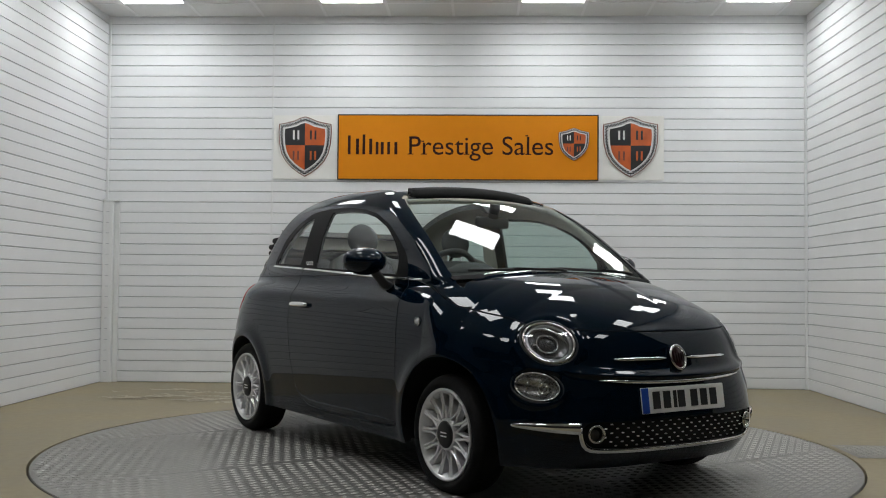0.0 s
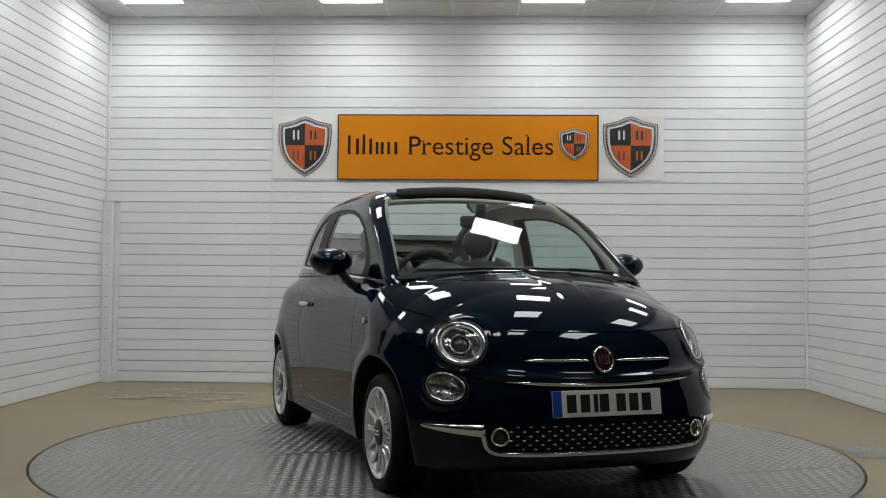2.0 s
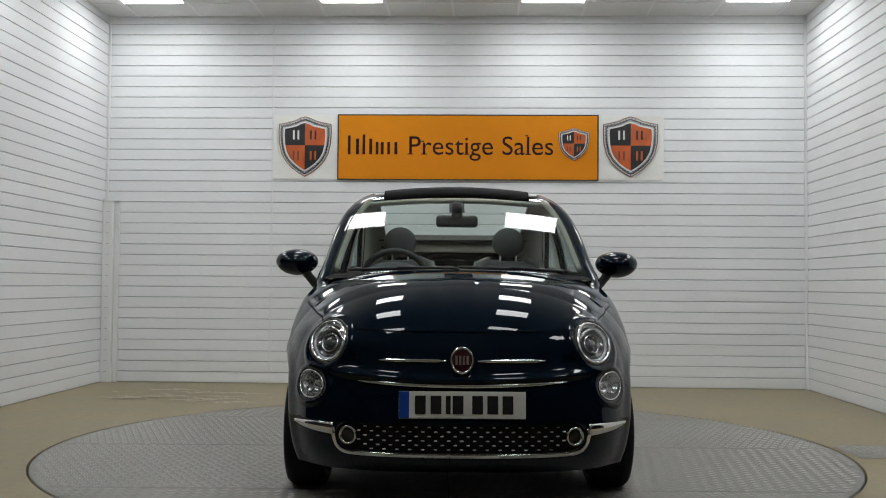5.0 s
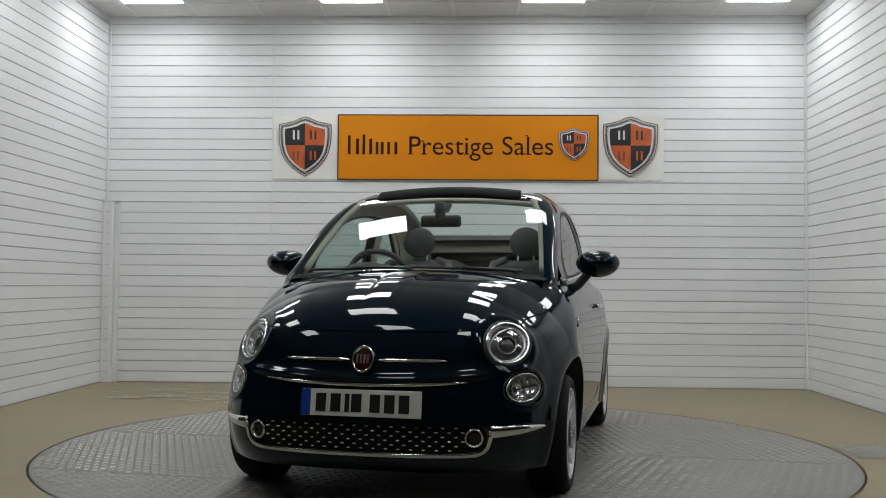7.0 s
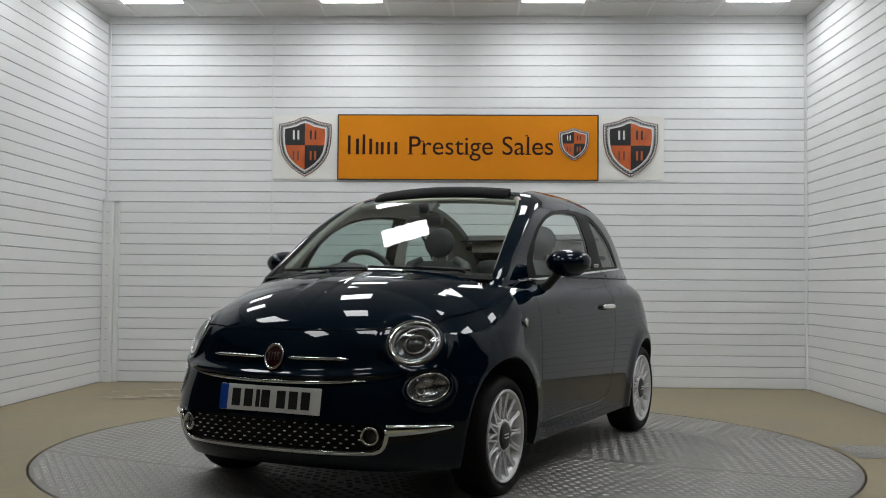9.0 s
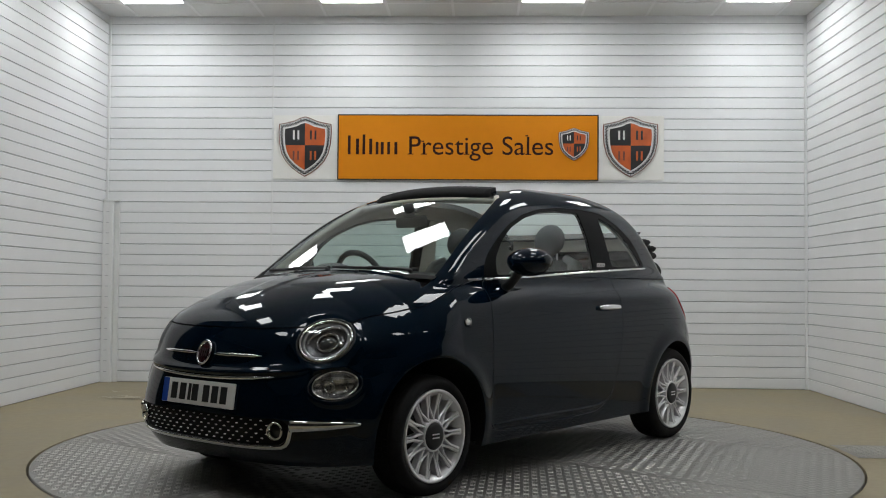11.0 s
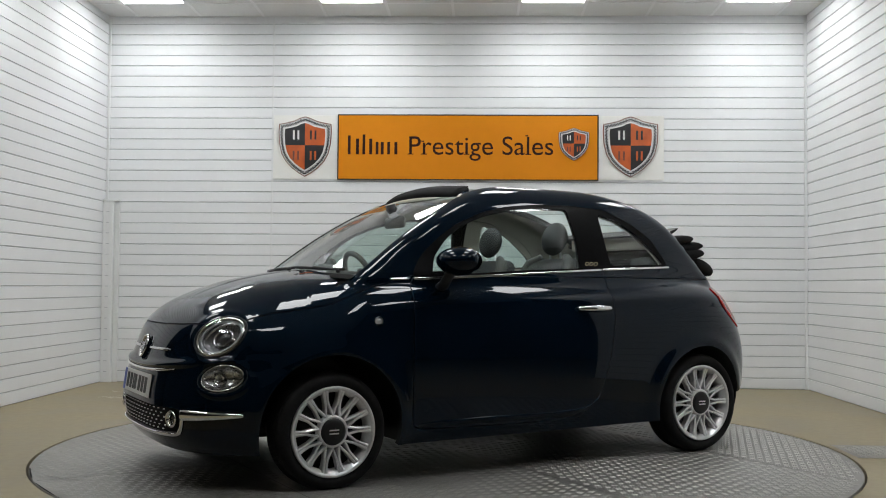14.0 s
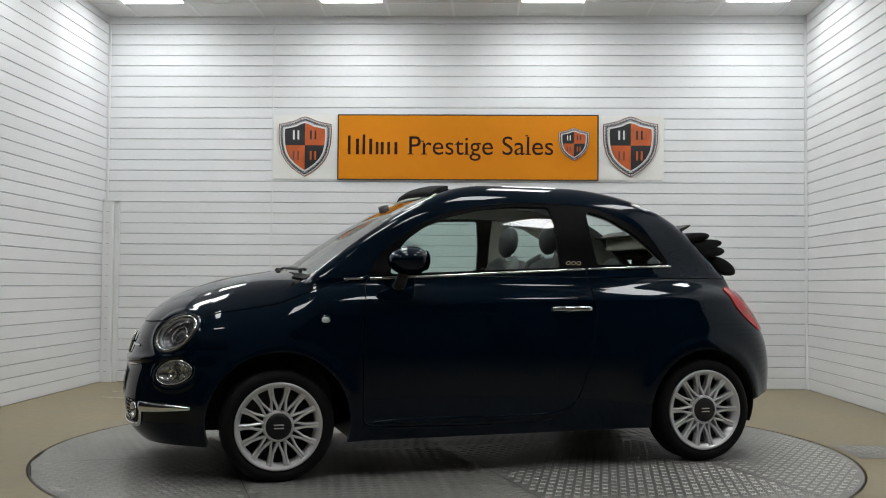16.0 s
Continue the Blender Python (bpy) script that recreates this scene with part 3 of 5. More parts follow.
# ---- skin panels: one dense sheet cut by smooth curves ----
class Sheet:
    def __init__(self, v, n, t):
        self.v, self.n, self.t = v, n, t

    def split(self, f):
        """Cuts along f = 0. Returns the parts where f < 0 and f > 0."""
        f = np.where(np.abs(f) < 1e-7, 1e-7, f)
        v, n, t = self.v, self.n, self.t
        neg = f[t] < 0
        count = neg.sum(1)
        low, high, mixed = t[count == 3], t[count == 0], t[(count == 1) | (count == 2)]
        if len(mixed):
            mn = f[mixed] < 0
            lone_neg = mn.sum(1) == 1
            lone = np.where(lone_neg, np.argmax(mn, 1), np.argmax(~mn, 1))
            r = np.arange(len(mixed))
            a, b, c = mixed[r, lone], mixed[r, (lone + 1) % 3], mixed[r, (lone + 2) % 3]
            e = np.sort(np.concatenate([np.stack([a, b], 1), np.stack([a, c], 1)]), 1)
            u, inv = np.unique(e, axis=0, return_inverse=True)
            inv = inv.reshape(-1)
            w = (f[u[:, 0]] / (f[u[:, 0]] - f[u[:, 1]]))[:, None]
            base = len(v)
            v = np.concatenate([v, v[u[:, 0]] * (1 - w) + v[u[:, 1]] * w])
            nn = n[u[:, 0]] * (1 - w) + n[u[:, 1]] * w
            n = np.concatenate([n, nn / np.maximum(np.linalg.norm(nn, axis=1, keepdims=True), 1e-9)])
            pb, pc = base + inv[:len(a)], base + inv[len(a):]
            one = np.stack([a, pb, pc], 1)
            two = np.concatenate([np.stack([pb, b, c], 1), np.stack([pb, c, pc], 1)])
            ln2 = np.concatenate([lone_neg, lone_neg])
            low = np.concatenate([low, one[lone_neg], two[~ln2]])
            high = np.concatenate([high, one[~lone_neg], two[ln2]])
        return Sheet(v, n, low), Sheet(v, n, high)

    def gap(self, f, g=.002):
        """Cuts out a fine open joint along f = 0."""
        inner, rest = self.split(f(self.v) + g)
        return inner, rest.split(f(rest.v) - g)[1]

    def object(self, name, material, parent, both=False, side=1, offset=0.0, label="", rim=0.0):
        used = np.unique(self.t)
        back = np.full(len(self.v), -1)
        back[used] = np.arange(len(used))
        t, n = back[self.t], self.n[used]
        v = self.v[used] + n * offset
        flat_count = len(t)
        m = np.array([1, -1, 1])
        if rim:                                            # a turned-in edge gives the sheet its thickness
            e = np.concatenate([t[:, [0, 1]], t[:, [1, 2]], t[:, [2, 0]]])
            key = np.sort(e, 1)
            _, first, cnt = np.unique(key, axis=0, return_index=True, return_counts=True)
            e = e[first[cnt == 1]]
            e = e[~((np.abs(v[e[:, 0], 1]) < 1e-4) & (np.abs(v[e[:, 1], 1]) < 1e-4))]
            k = len(v)
            edge = np.concatenate([v[e[:, 0]], v[e[:, 1]], v[e[:, 1]] - n[e[:, 1]] * rim, v[e[:, 0]] - n[e[:, 0]] * rim])
            ln = len(e)
            q = k + np.arange(ln)
            t = np.concatenate([t, np.stack([q, q + 2 * ln, q + ln], 1), np.stack([q, q + 3 * ln, q + 2 * ln], 1)])
            out = np.cross(v[e[:, 1]] - v[e[:, 0]], n[e[:, 0]])
            out /= np.maximum(np.linalg.norm(out, axis=1, keepdims=True), 1e-9)
            n = np.concatenate([n, out, out, out, out])
            v = np.concatenate([v, edge])
        if both:
            k = len(v)
            v, n, t = np.concatenate([v, v * m]), np.concatenate([n, n * m]), np.concatenate([t, t[:, ::-1] + k])
        elif side < 0:
            v, n, t = v * m, n * m, t[:, ::-1]
        ob = mesh(name, v, t, material, parent, label, True, n)
        if rim and material is PAINT:                      # black paints shade onto the turned-in edges, in place of mirroring navy
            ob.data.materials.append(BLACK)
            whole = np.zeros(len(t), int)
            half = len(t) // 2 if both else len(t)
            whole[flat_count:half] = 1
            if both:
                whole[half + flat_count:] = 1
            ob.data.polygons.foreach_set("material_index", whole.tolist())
        return ob


def sheet():
    """The half skin, y > 0, as a grid of rays from a spine inside the car."""
    front, mid, rear, rolls = 90, 170, 50, 210
    x0, x1, h = -1.2, 1.45, .60
    st = [(x1, math.pi / 2 * (1 - k / front) ** 1.0) for k in range(front)] + [(x1 + (x0 - x1) * k / mid, 0.0) for k in range(mid)] + [(x0, -math.pi / 2 * k / rear) for k in range(rear + 1)]
    q = np.linspace(0, math.pi, rolls)
    ox = np.array([s[0] for s in st])[:, None]
    al = np.array([s[1] for s in st])[:, None]
    al = np.clip(al, -math.pi / 2 + 1e-3, math.pi / 2 - 1e-3)
    d = np.stack([np.sin(al) + 0 * q, np.cos(al) * np.sin(q), np.cos(al) * np.cos(q)], -1).reshape(-1, 3)
    o = np.stack([ox + 0 * q, 0 * ox + 0 * q, h + 0 * ox + 0 * q], -1).reshape(-1, 3)
    v = meet(o, d)
    n = slope(v[:, 0], v[:, 1], v[:, 2])
    n[::rolls, 1] = 0
    n[rolls - 1::rolls, 1] = 0
    v[::rolls, 1] = 0
    v[rolls - 1::rolls, 1] = 0
    i, j = np.meshgrid(np.arange(len(st) - 1), np.arange(rolls - 1), indexing="ij")
    a = (i * rolls + j).ravel()
    t = np.concatenate([np.stack([a, a + rolls, a + 1], 1), np.stack([a + 1, a + rolls, a + rolls + 1], 1)])
    p = v[t]
    face = np.cross(p[:, 1] - p[:, 0], p[:, 2] - p[:, 0])
    flip = (face * n[t].mean(1)).sum(1) < 0
    t[flip] = t[flip][:, ::-1]
    return Sheet(v, n, t)


def smooth_loop(pts, n=6):
    """A closed outline, rounded through its points."""
    pts, out = np.array(pts, float), []
    k = len(pts)
    for i in range(k):
        p0, p1, p2, p3 = pts[i - 1], pts[i], pts[(i + 1) % k], pts[(i + 2) % k]
        for s in np.arange(n) / n:
            out.append(.5 * (2 * p1 + (p2 - p0) * s + (2 * p0 - 5 * p1 + 4 * p2 - p3) * s * s + (3 * p1 - p0 - 3 * p2 + p3) * s ** 3))
    return np.array(out)


def rounded(pts, r=.03, n=5):
    """A closed outline with straight sides and rounded corners."""
    pts, out = np.array(pts, float), []
    k = len(pts)
    for i in range(k):
        a, b, c = pts[i - 1], pts[i], pts[(i + 1) % k]
        la, lc = np.linalg.norm(a - b), np.linalg.norm(c - b)
        ra, rc = min(r, la * .45), min(r, lc * .45)
        p, q = b + (a - b) / la * ra, b + (c - b) / lc * rc
        for s in np.linspace(0, 1, n):
            out.append((1 - s) ** 2 * p + 2 * s * (1 - s) * b + s * s * q)
    return np.array(out)


def inside_loop(loop, u, w):
    """The distance to a closed outline, below nought inside it."""
    best, odd = np.full(u.shape, 9.0), np.zeros(u.shape, bool)
    for a, b in zip(loop, np.roll(loop, -1, 0)):
        d = b - a
        s = np.clip(((u - a[0]) * d[0] + (w - a[1]) * d[1]) / max(d @ d, 1e-12), 0, 1)
        best = np.minimum(best, np.hypot(u - a[0] - s * d[0], w - a[1] - s * d[1]))
        if a[1] != b[1]:
            odd ^= ((a[1] > w) != (b[1] > w)) & (u < d[0] * (w - a[1]) / d[1] + a[0])
    return np.where(odd, -best, best)


def on_side(x, z):
    x, z = np.atleast_1d(x).astype(float), np.atleast_1d(z).astype(float)
    return meet(np.stack([x, 0 * x, z], 1), np.tile([0., 1, 0], (len(x), 1)), 1.2)


def on_front(y, z):
    y, z = np.atleast_1d(y).astype(float), np.atleast_1d(z).astype(float)
    return meet(np.stack([0 * y + .3, y, z], 1), np.tile([1., 0, 0], (len(y), 1)), 2.2)


def on_top(x, y):
    x, y = np.atleast_1d(x).astype(float), np.atleast_1d(y).astype(float)
    return meet(np.stack([x, y, 0 * x + .62], 1), np.tile([0., 0, 1], (len(x), 1)), 1.2)


def lift(p, d):
    n = slope(p[:, 0], p[:, 1], p[:, 2])
    return p + n * d, n


WINDOWS = rounded([(.722, .976), (.648, 1.092), (.548, 1.176), (.432, 1.254), (.266, 1.324), (.09, 1.364), (-.10, 1.383), (-.333, 1.389), (-.56, 1.376), (-.745, 1.305), (-.884, 1.221), (-1.012, 1.060),
                   (-.695, 1.047), (-.356, 1.031), (-.037, 1.014), (.33, .993), (.594, .980)], .05)
DOOR_GLASS = rounded([(.596, .996), (.572, 1.084), (.496, 1.176), (.397, 1.246), (.247, 1.308), (.089, 1.345), (-.072, 1.362), (-.300, 1.366), (-.326, 1.204), (-.331, 1.040), (.0, 1.026), (.33, 1.006)], .025)
QUARTER_GLASS = rounded([(-.512, 1.350), (-.643, 1.318), (-.773, 1.243), (-.882, 1.158), (-.972, 1.072), (-.548, 1.058), (-.524, 1.209)], .025)
DOOR = rounded([(.727, .955), (.728, .90), (.745, .70), (.745, .245), (.10, .238), (-.25, .252), (-.385, .33), (-.455, .52), (-.508, .79), (-.478, 1.02), (-.40, 1.372), (0, 1.368), (.5, 1.19)], .06)
SCREEN_EDGE = rounded([(-.4, .90), (.655, .90), (.640, 1.02), (.613, 1.15), (.578, 1.30), (.530, 1.405), (.44, 1.452), (.20, 1.462), (-.4, 1.462)], .05)
GRILLE = rounded([(-.3, .378), (.40, .372), (.490, .375), (.526, .345), (.518, .295), (.48, .258), (.36, .250), (-.3, .244)], .02)
HEAD = ((1.628, .576, .702), .115, .087, .50)
FOG = ((1.630, .640, .512), .098, .057, .18)


def lamp_axes(c, lean=0.0):
    """The way out of the skin at a lamp, with its sideways and upward axes."""
    n = Vector(slope(np.array([c[0]]), np.array([c[1]]), np.array([c[2]]))[0])
    n = (n + Vector((.15, 0, 0))).normalized()
    s = Vector((0, 0, 1)).cross(n).normalized()
    u = n.cross(s).normalized()
    if lean:
        q = Matrix.Rotation(lean, 3, n)
        s, u = q @ s, q @ u
    return n, s, u


def lamp_field(v, lamp, grow=0.0):
    c, ra, rb, lean = lamp
    n, s, u = lamp_axes(c, lean)
    d = v - np.array(c)
    a, b = d @ np.array(s), d @ np.array(u)
    f = np.sqrt((a / (ra + grow)) ** 2 + (b / (rb + grow)) ** 2) - 1
    return np.where((d @ np.array(n)) < -.25, 1.0, f) * rb


def bonnet_field(v):
    """Below nought on the bonnet: behind the front shut line and inside the wing line."""
    x, y, z = v.T
    front = (.737 + .45 * np.clip(y - .43, 0, 1) ** 2) - z
    wing = np.interp(x, [.7, .95, 1.15, 1.30, 1.42, 1.52, 1.8], [.99, .925, .845, .818, .800, .772, .74]) - z
    back = x - 1.02 + .20 * y ** 2
    return np.maximum(np.maximum(front, wing), np.where(z > 1.012, 1, -.02 + 0 * back))


def build_car():
    car = empty("car", "dark navy blue small car, cloth roof folded, on the turntable", "car")
    s = sheet()
    x, y, z = s.v.T
    sill = np.interp(x, [-1.75, -1.5, -1.2, -.8, .8, 1.2, 1.5, 1.65, 1.9], [.37, .33, .22, .195, .178, .17, .165, .165, .165])
    _, s = s.split(z - sill)
    under = s
    for cx, r in ((WX, .345), (-WX, .335)):
        f = np.hypot(s.v[:, 0] - cx, s.v[:, 2] - WZ) - r
        _, s = s.split(np.where(s.v[:, 1] > .35, f, 1))
    # glass and openings
    pane, s = s.split(np.where(s.v[:, 0] > .05, inside_loop(SCREEN_EDGE, s.v[:, 1], s.v[:, 2]) + np.where(np.abs(s.v[:, 0] - (SCREEN(s.v[:, 2]) - .20 * s.v[:, 1] ** 2) + .022) > .048, 1, 0), 1))
    _, pane = pane.split(pane.v[:, 2] - .95)
    frame, s = s.split(np.where(s.v[:, 1] > .35, inside_loop(WINDOWS, s.v[:, 0], s.v[:, 2]), 1))
    door_pane, frame = frame.split(inside_loop(DOOR_GLASS, frame.v[:, 0], frame.v[:, 2]))
    quarter, frame = frame.split(inside_loop(QUARTER_GLASS, frame.v[:, 0], frame.v[:, 2]))
    rail = np.interp(s.v[:, 0], [-1.5, -1.2, -.9, -.3, .15], [.46, .47, .485, .49, .48])
    hole = np.maximum(np.maximum(s.v[:, 1] - rail, s.v[:, 0] - .20), 1.04 - s.v[:, 2])
    _, s = s.split(hole)
    head, s = s.split(lamp_field(s.v, HEAD))
    fog, s = s.split(lamp_field(s.v, FOG))
    grille, s = s.split(np.where(s.v[:, 0] > 1.2, inside_loop(GRILLE, s.v[:, 1], s.v[:, 2]), 1))
    tail_lens, s = s.split(np.where(s.v[:, 0] < -1.2, np.hypot((s.v[:, 1] - .63) / .088, (s.v[:, 2] - .82) / .12) - 1, 1) * .1)
    bonnet, s = s.gap(bonnet_field, .0022)
    door, s = s.gap(lambda v: np.where(v[:, 1] > .4, inside_loop(DOOR, v[:, 0], v[:, 2]), 1), .0028)
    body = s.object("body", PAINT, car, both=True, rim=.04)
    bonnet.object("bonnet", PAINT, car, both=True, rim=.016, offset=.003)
    trim, _ = s.split(np.where((s.v[:, 2] > 1.0) & (s.v[:, 0] < .95), -1., 1.))
    trim.object("headlining", GREYTRIM, car, both=True, offset=-.03, label="pale grey headlining and pillar trim")
    pane.object("windscreen", GLASS, car, both=True, offset=-.004, label="clear windscreen with a faint green tint").visible_shadow = False
    # added black shell: stands in for the shade in the joints, blocks light
    inner, _ = under.split(np.where(under.v[:, 2] < .985, -1., 1.) + 0 * under.v[:, 0])
    for cx, r in ((WX, .345), (-WX, .335)):
        _, inner = inner.split(np.where(inner.v[:, 1] > .35, np.hypot(inner.v[:, 0] - cx, inner.v[:, 2] - WZ) - r, 1))
    for lamp in (HEAD, FOG):
        _, inner = inner.split(lamp_field(inner.v, lamp))
    inner.object("inner_shell", BLACK, car, both=True, offset=-.022, label="added black shell, stands in for shade behind the panel joints")
    grille.object("grille", PIT, car, both=True, offset=-.012, label="black lower grille with chrome dots")
    for side in (1, -1):
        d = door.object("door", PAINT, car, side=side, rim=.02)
        door_pane.object("window", GLASS, d, side=side, offset=-.006, label="clear side window with a faint green tint").visible_shadow = False
        frame.object("window_frame", SURROUND, car, side=side, offset=-.003, rim=.02, label="black window surround and centre pillar")
        lining, _ = frame.split(frame.v[:, 0] + .40)
        lining.object("pillar_trim", GREYTRIM, car, side=side, offset=-.034, label="pale centre pillar trim")
        quarter.object("quarter_window", GLASS, car, side=side, offset=-.006, label="clear rear side window").visible_shadow = False
        tail_lens.object("tail_lamp", TAIL_RED, car, side=side, offset=.006, rim=.02, label="red tail lamp")
        for lamp, lens, nm in ((HEAD, head, "headlight"), (FOG, fog, "daytime_lamp")):
            build_lamp(car, lamp, lens, nm, side)
        build_side_details(car, d, side)
    build_front(car)
    build_wheels(car)
    build_underside(car)
    build_cabin(car)
    build_roof_parts(car)
    return car


def mirrored(ob, side):
    if side < 0:
        me = ob.data
        for v in me.vertices:
            v.co.y *= -1
        me.flip_normals()
    return ob


def build_lamp(car, lamp, lens, name, side):
    c, ra, rb, lean = lamp
    n, s, u = lamp_axes(c, lean)
    q = np.linspace(0, 2 * math.pi, 48, endpoint=False)
    # the rim follows the skin round the lamp
    o = np.array(c) - np.array(n) * .12
    tgt = np.array([np.array(c) + np.array(s) * ra * math.cos(a) + np.array(u) * rb * math.sin(a) for a in q])
    d = np.tile(np.array(n), (48, 1))
    rim = meet(tgt - d * .16, d, .5)
    rim, rn = lift(rim, .001)
    lens_ob = lens.object(name, LENS, car, side=side, offset=.002, label="round clear lamp with chrome rim")
    lens_ob.visible_shadow = False
    bm = bmesh.new()
    tube(bm, rim, .0065 if name == "headlight" else .0035, 8, True, normals=rn, flat=.8)
    mirrored(part("lamp_rim", bm, CHROME, lens_ob, "chrome lamp rim", True), side)
    # a black ring paints the shade of the gap between rim and body
    gap = rim.mean(0) + (rim - rim.mean(0)) * (1 + .0105 / rb)
    bm = bmesh.new()
    tube(bm, gap - np.array(n) * .002, .0050, 8, True, normals=rn, flat=.6)
    mirrored(part("lamp_gasket", bm, BLACK, lens_ob, "black ring standing in for the shaded gap round the lamp", True), side)
    # bowl
    bm = bmesh.new()
    rings = []
    for f, dep in ((1.0, .003), (.97, .012), (.88, .022), (.66, .034), (.35, .042), (.02, .044)):
        ctr = rim.mean(0)
        rings.append([bm.verts.new(Vector(ctr + (p - ctr) * f) - n * dep) for p in rim])
    for a, b in zip(rings, rings[1:]):
        for k in range(48):
            bm.faces.new((a[k], a[(k + 1) % 48], b[(k + 1) % 48], b[k]))
    mirrored(part("reflector", bm, BOWL, lens_ob, "silver reflector bowl", True), side)
    ctr = Vector(rim.mean(0))
    basis = Matrix((s, u, n)).transposed().to_4x4()
    if name == "headlight":
        mid = rim.mean(0)
        guide = [mid + (p - mid) * .87 - np.array(n) * .010 for p in rim]
        bm = bmesh.new()
        tube(bm, guide, .0068, 10, True, normals=[n] * 48, flat=.8)
        mirrored(part("light_guide", bm, LAMPRING, lens_ob, "pale ring-shaped light guide", True), side)
        bm = bmesh.new()
        rings = [[bm.verts.new(Vector(mid + (p - mid) * f) - n * dep) for p in rim] for f, dep in ((.80, .014), (.76, .022), (.55, .028), (.30, .032))]
        for a, b in zip(rings, rings[1:]):
            for k in range(48):
                bm.faces.new((a[k], a[(k + 1) % 48], b[(k + 1) % 48], b[k]))
        mirrored(part("lamp_mask", bm, LAMPDARK, lens_ob, "dark grey inner mask", True), side)
        hub = ctr - u * .006 + s * .004
        bm = bmesh.new()
        lathe(bm, [(.044, -.032), (.046, -.018), (.042, -.012), (.038, -.018), (.036, -.030)], Matrix.Translation(hub) @ basis @ Matrix.Diagonal((1.15, .92, 1, 1)), 36)
        mirrored(part("projector_surround", bm, BOWL, lens_ob, "bright projector surround", True), side)
        bm = bmesh.new()
        ellipsoid(bm, hub - n * .030, (.040, .033, .016), basis, 28, 16)
        mirrored(part("projector_lens", bm, PROJECTOR, lens_ob, "glossy dark projector lens", True), side)
        bm = bmesh.new()
        arc = [ctr + s * .078 * math.cos(a) + u * (.020 + .034 * math.sin(a)) - n * .013 for a in np.linspace(.15, math.pi - .15, 24)]
        tube(bm, arc, [.003 + .005 * math.sin(math.pi * k / 23) for k in range(24)], 8, normals=[n] * 24)
        mirrored(part("lamp_eyebrow", bm, BOWL, lens_ob, "bright inner brow", True), side)
        bm = bmesh.new()
        ellipsoid(bm, ctr + s * .050 - u * .040 - n * .020, (.011, .011, .010), basis, 16, 10)
        mirrored(part("bulb", bm, CHROME, lens_ob, "", True), side)
    else:
        bm = bmesh.new()
        lathe(bm, [(.010, -.030), (.020, -.020), (.026, -.018), (.028, -.026), (.030, -.036)], Matrix.Translation(ctr - s * .028) @ basis, 28)
        mirrored(part("bulb", bm, CHROME, lens_ob, "bright ring-shaped bulb holder", True), side)
        for off in (-.045, .045):
            bm = bmesh.new()
            tube(bm, [ctr + s * off + u * h - n * .026 for h in (-.036, 0, .036)], .004, 8)
            mirrored(part("reflector_rib", bm, CHROME, lens_ob, "", True), side)


def strip(name, path, material, parent, width, lift_by, side=1, flat=.45, label="", taper=True):
    """A bar that lies on the skin."""
    p, n = lift(path, lift_by)
    k = len(p)
    r = np.full(k, width / 2)
    if taper:
        e = np.minimum(np.arange(k), np.arange(k)[::-1]) / max(3, k * .12)
        r = r * np.clip(.25 + .75 * e, .25, 1)
    bm = bmesh.new()
    tube(bm, p, r, 10, normals=n, flat=flat)
    return mirrored(part(name, bm, material, parent, label, True), side)


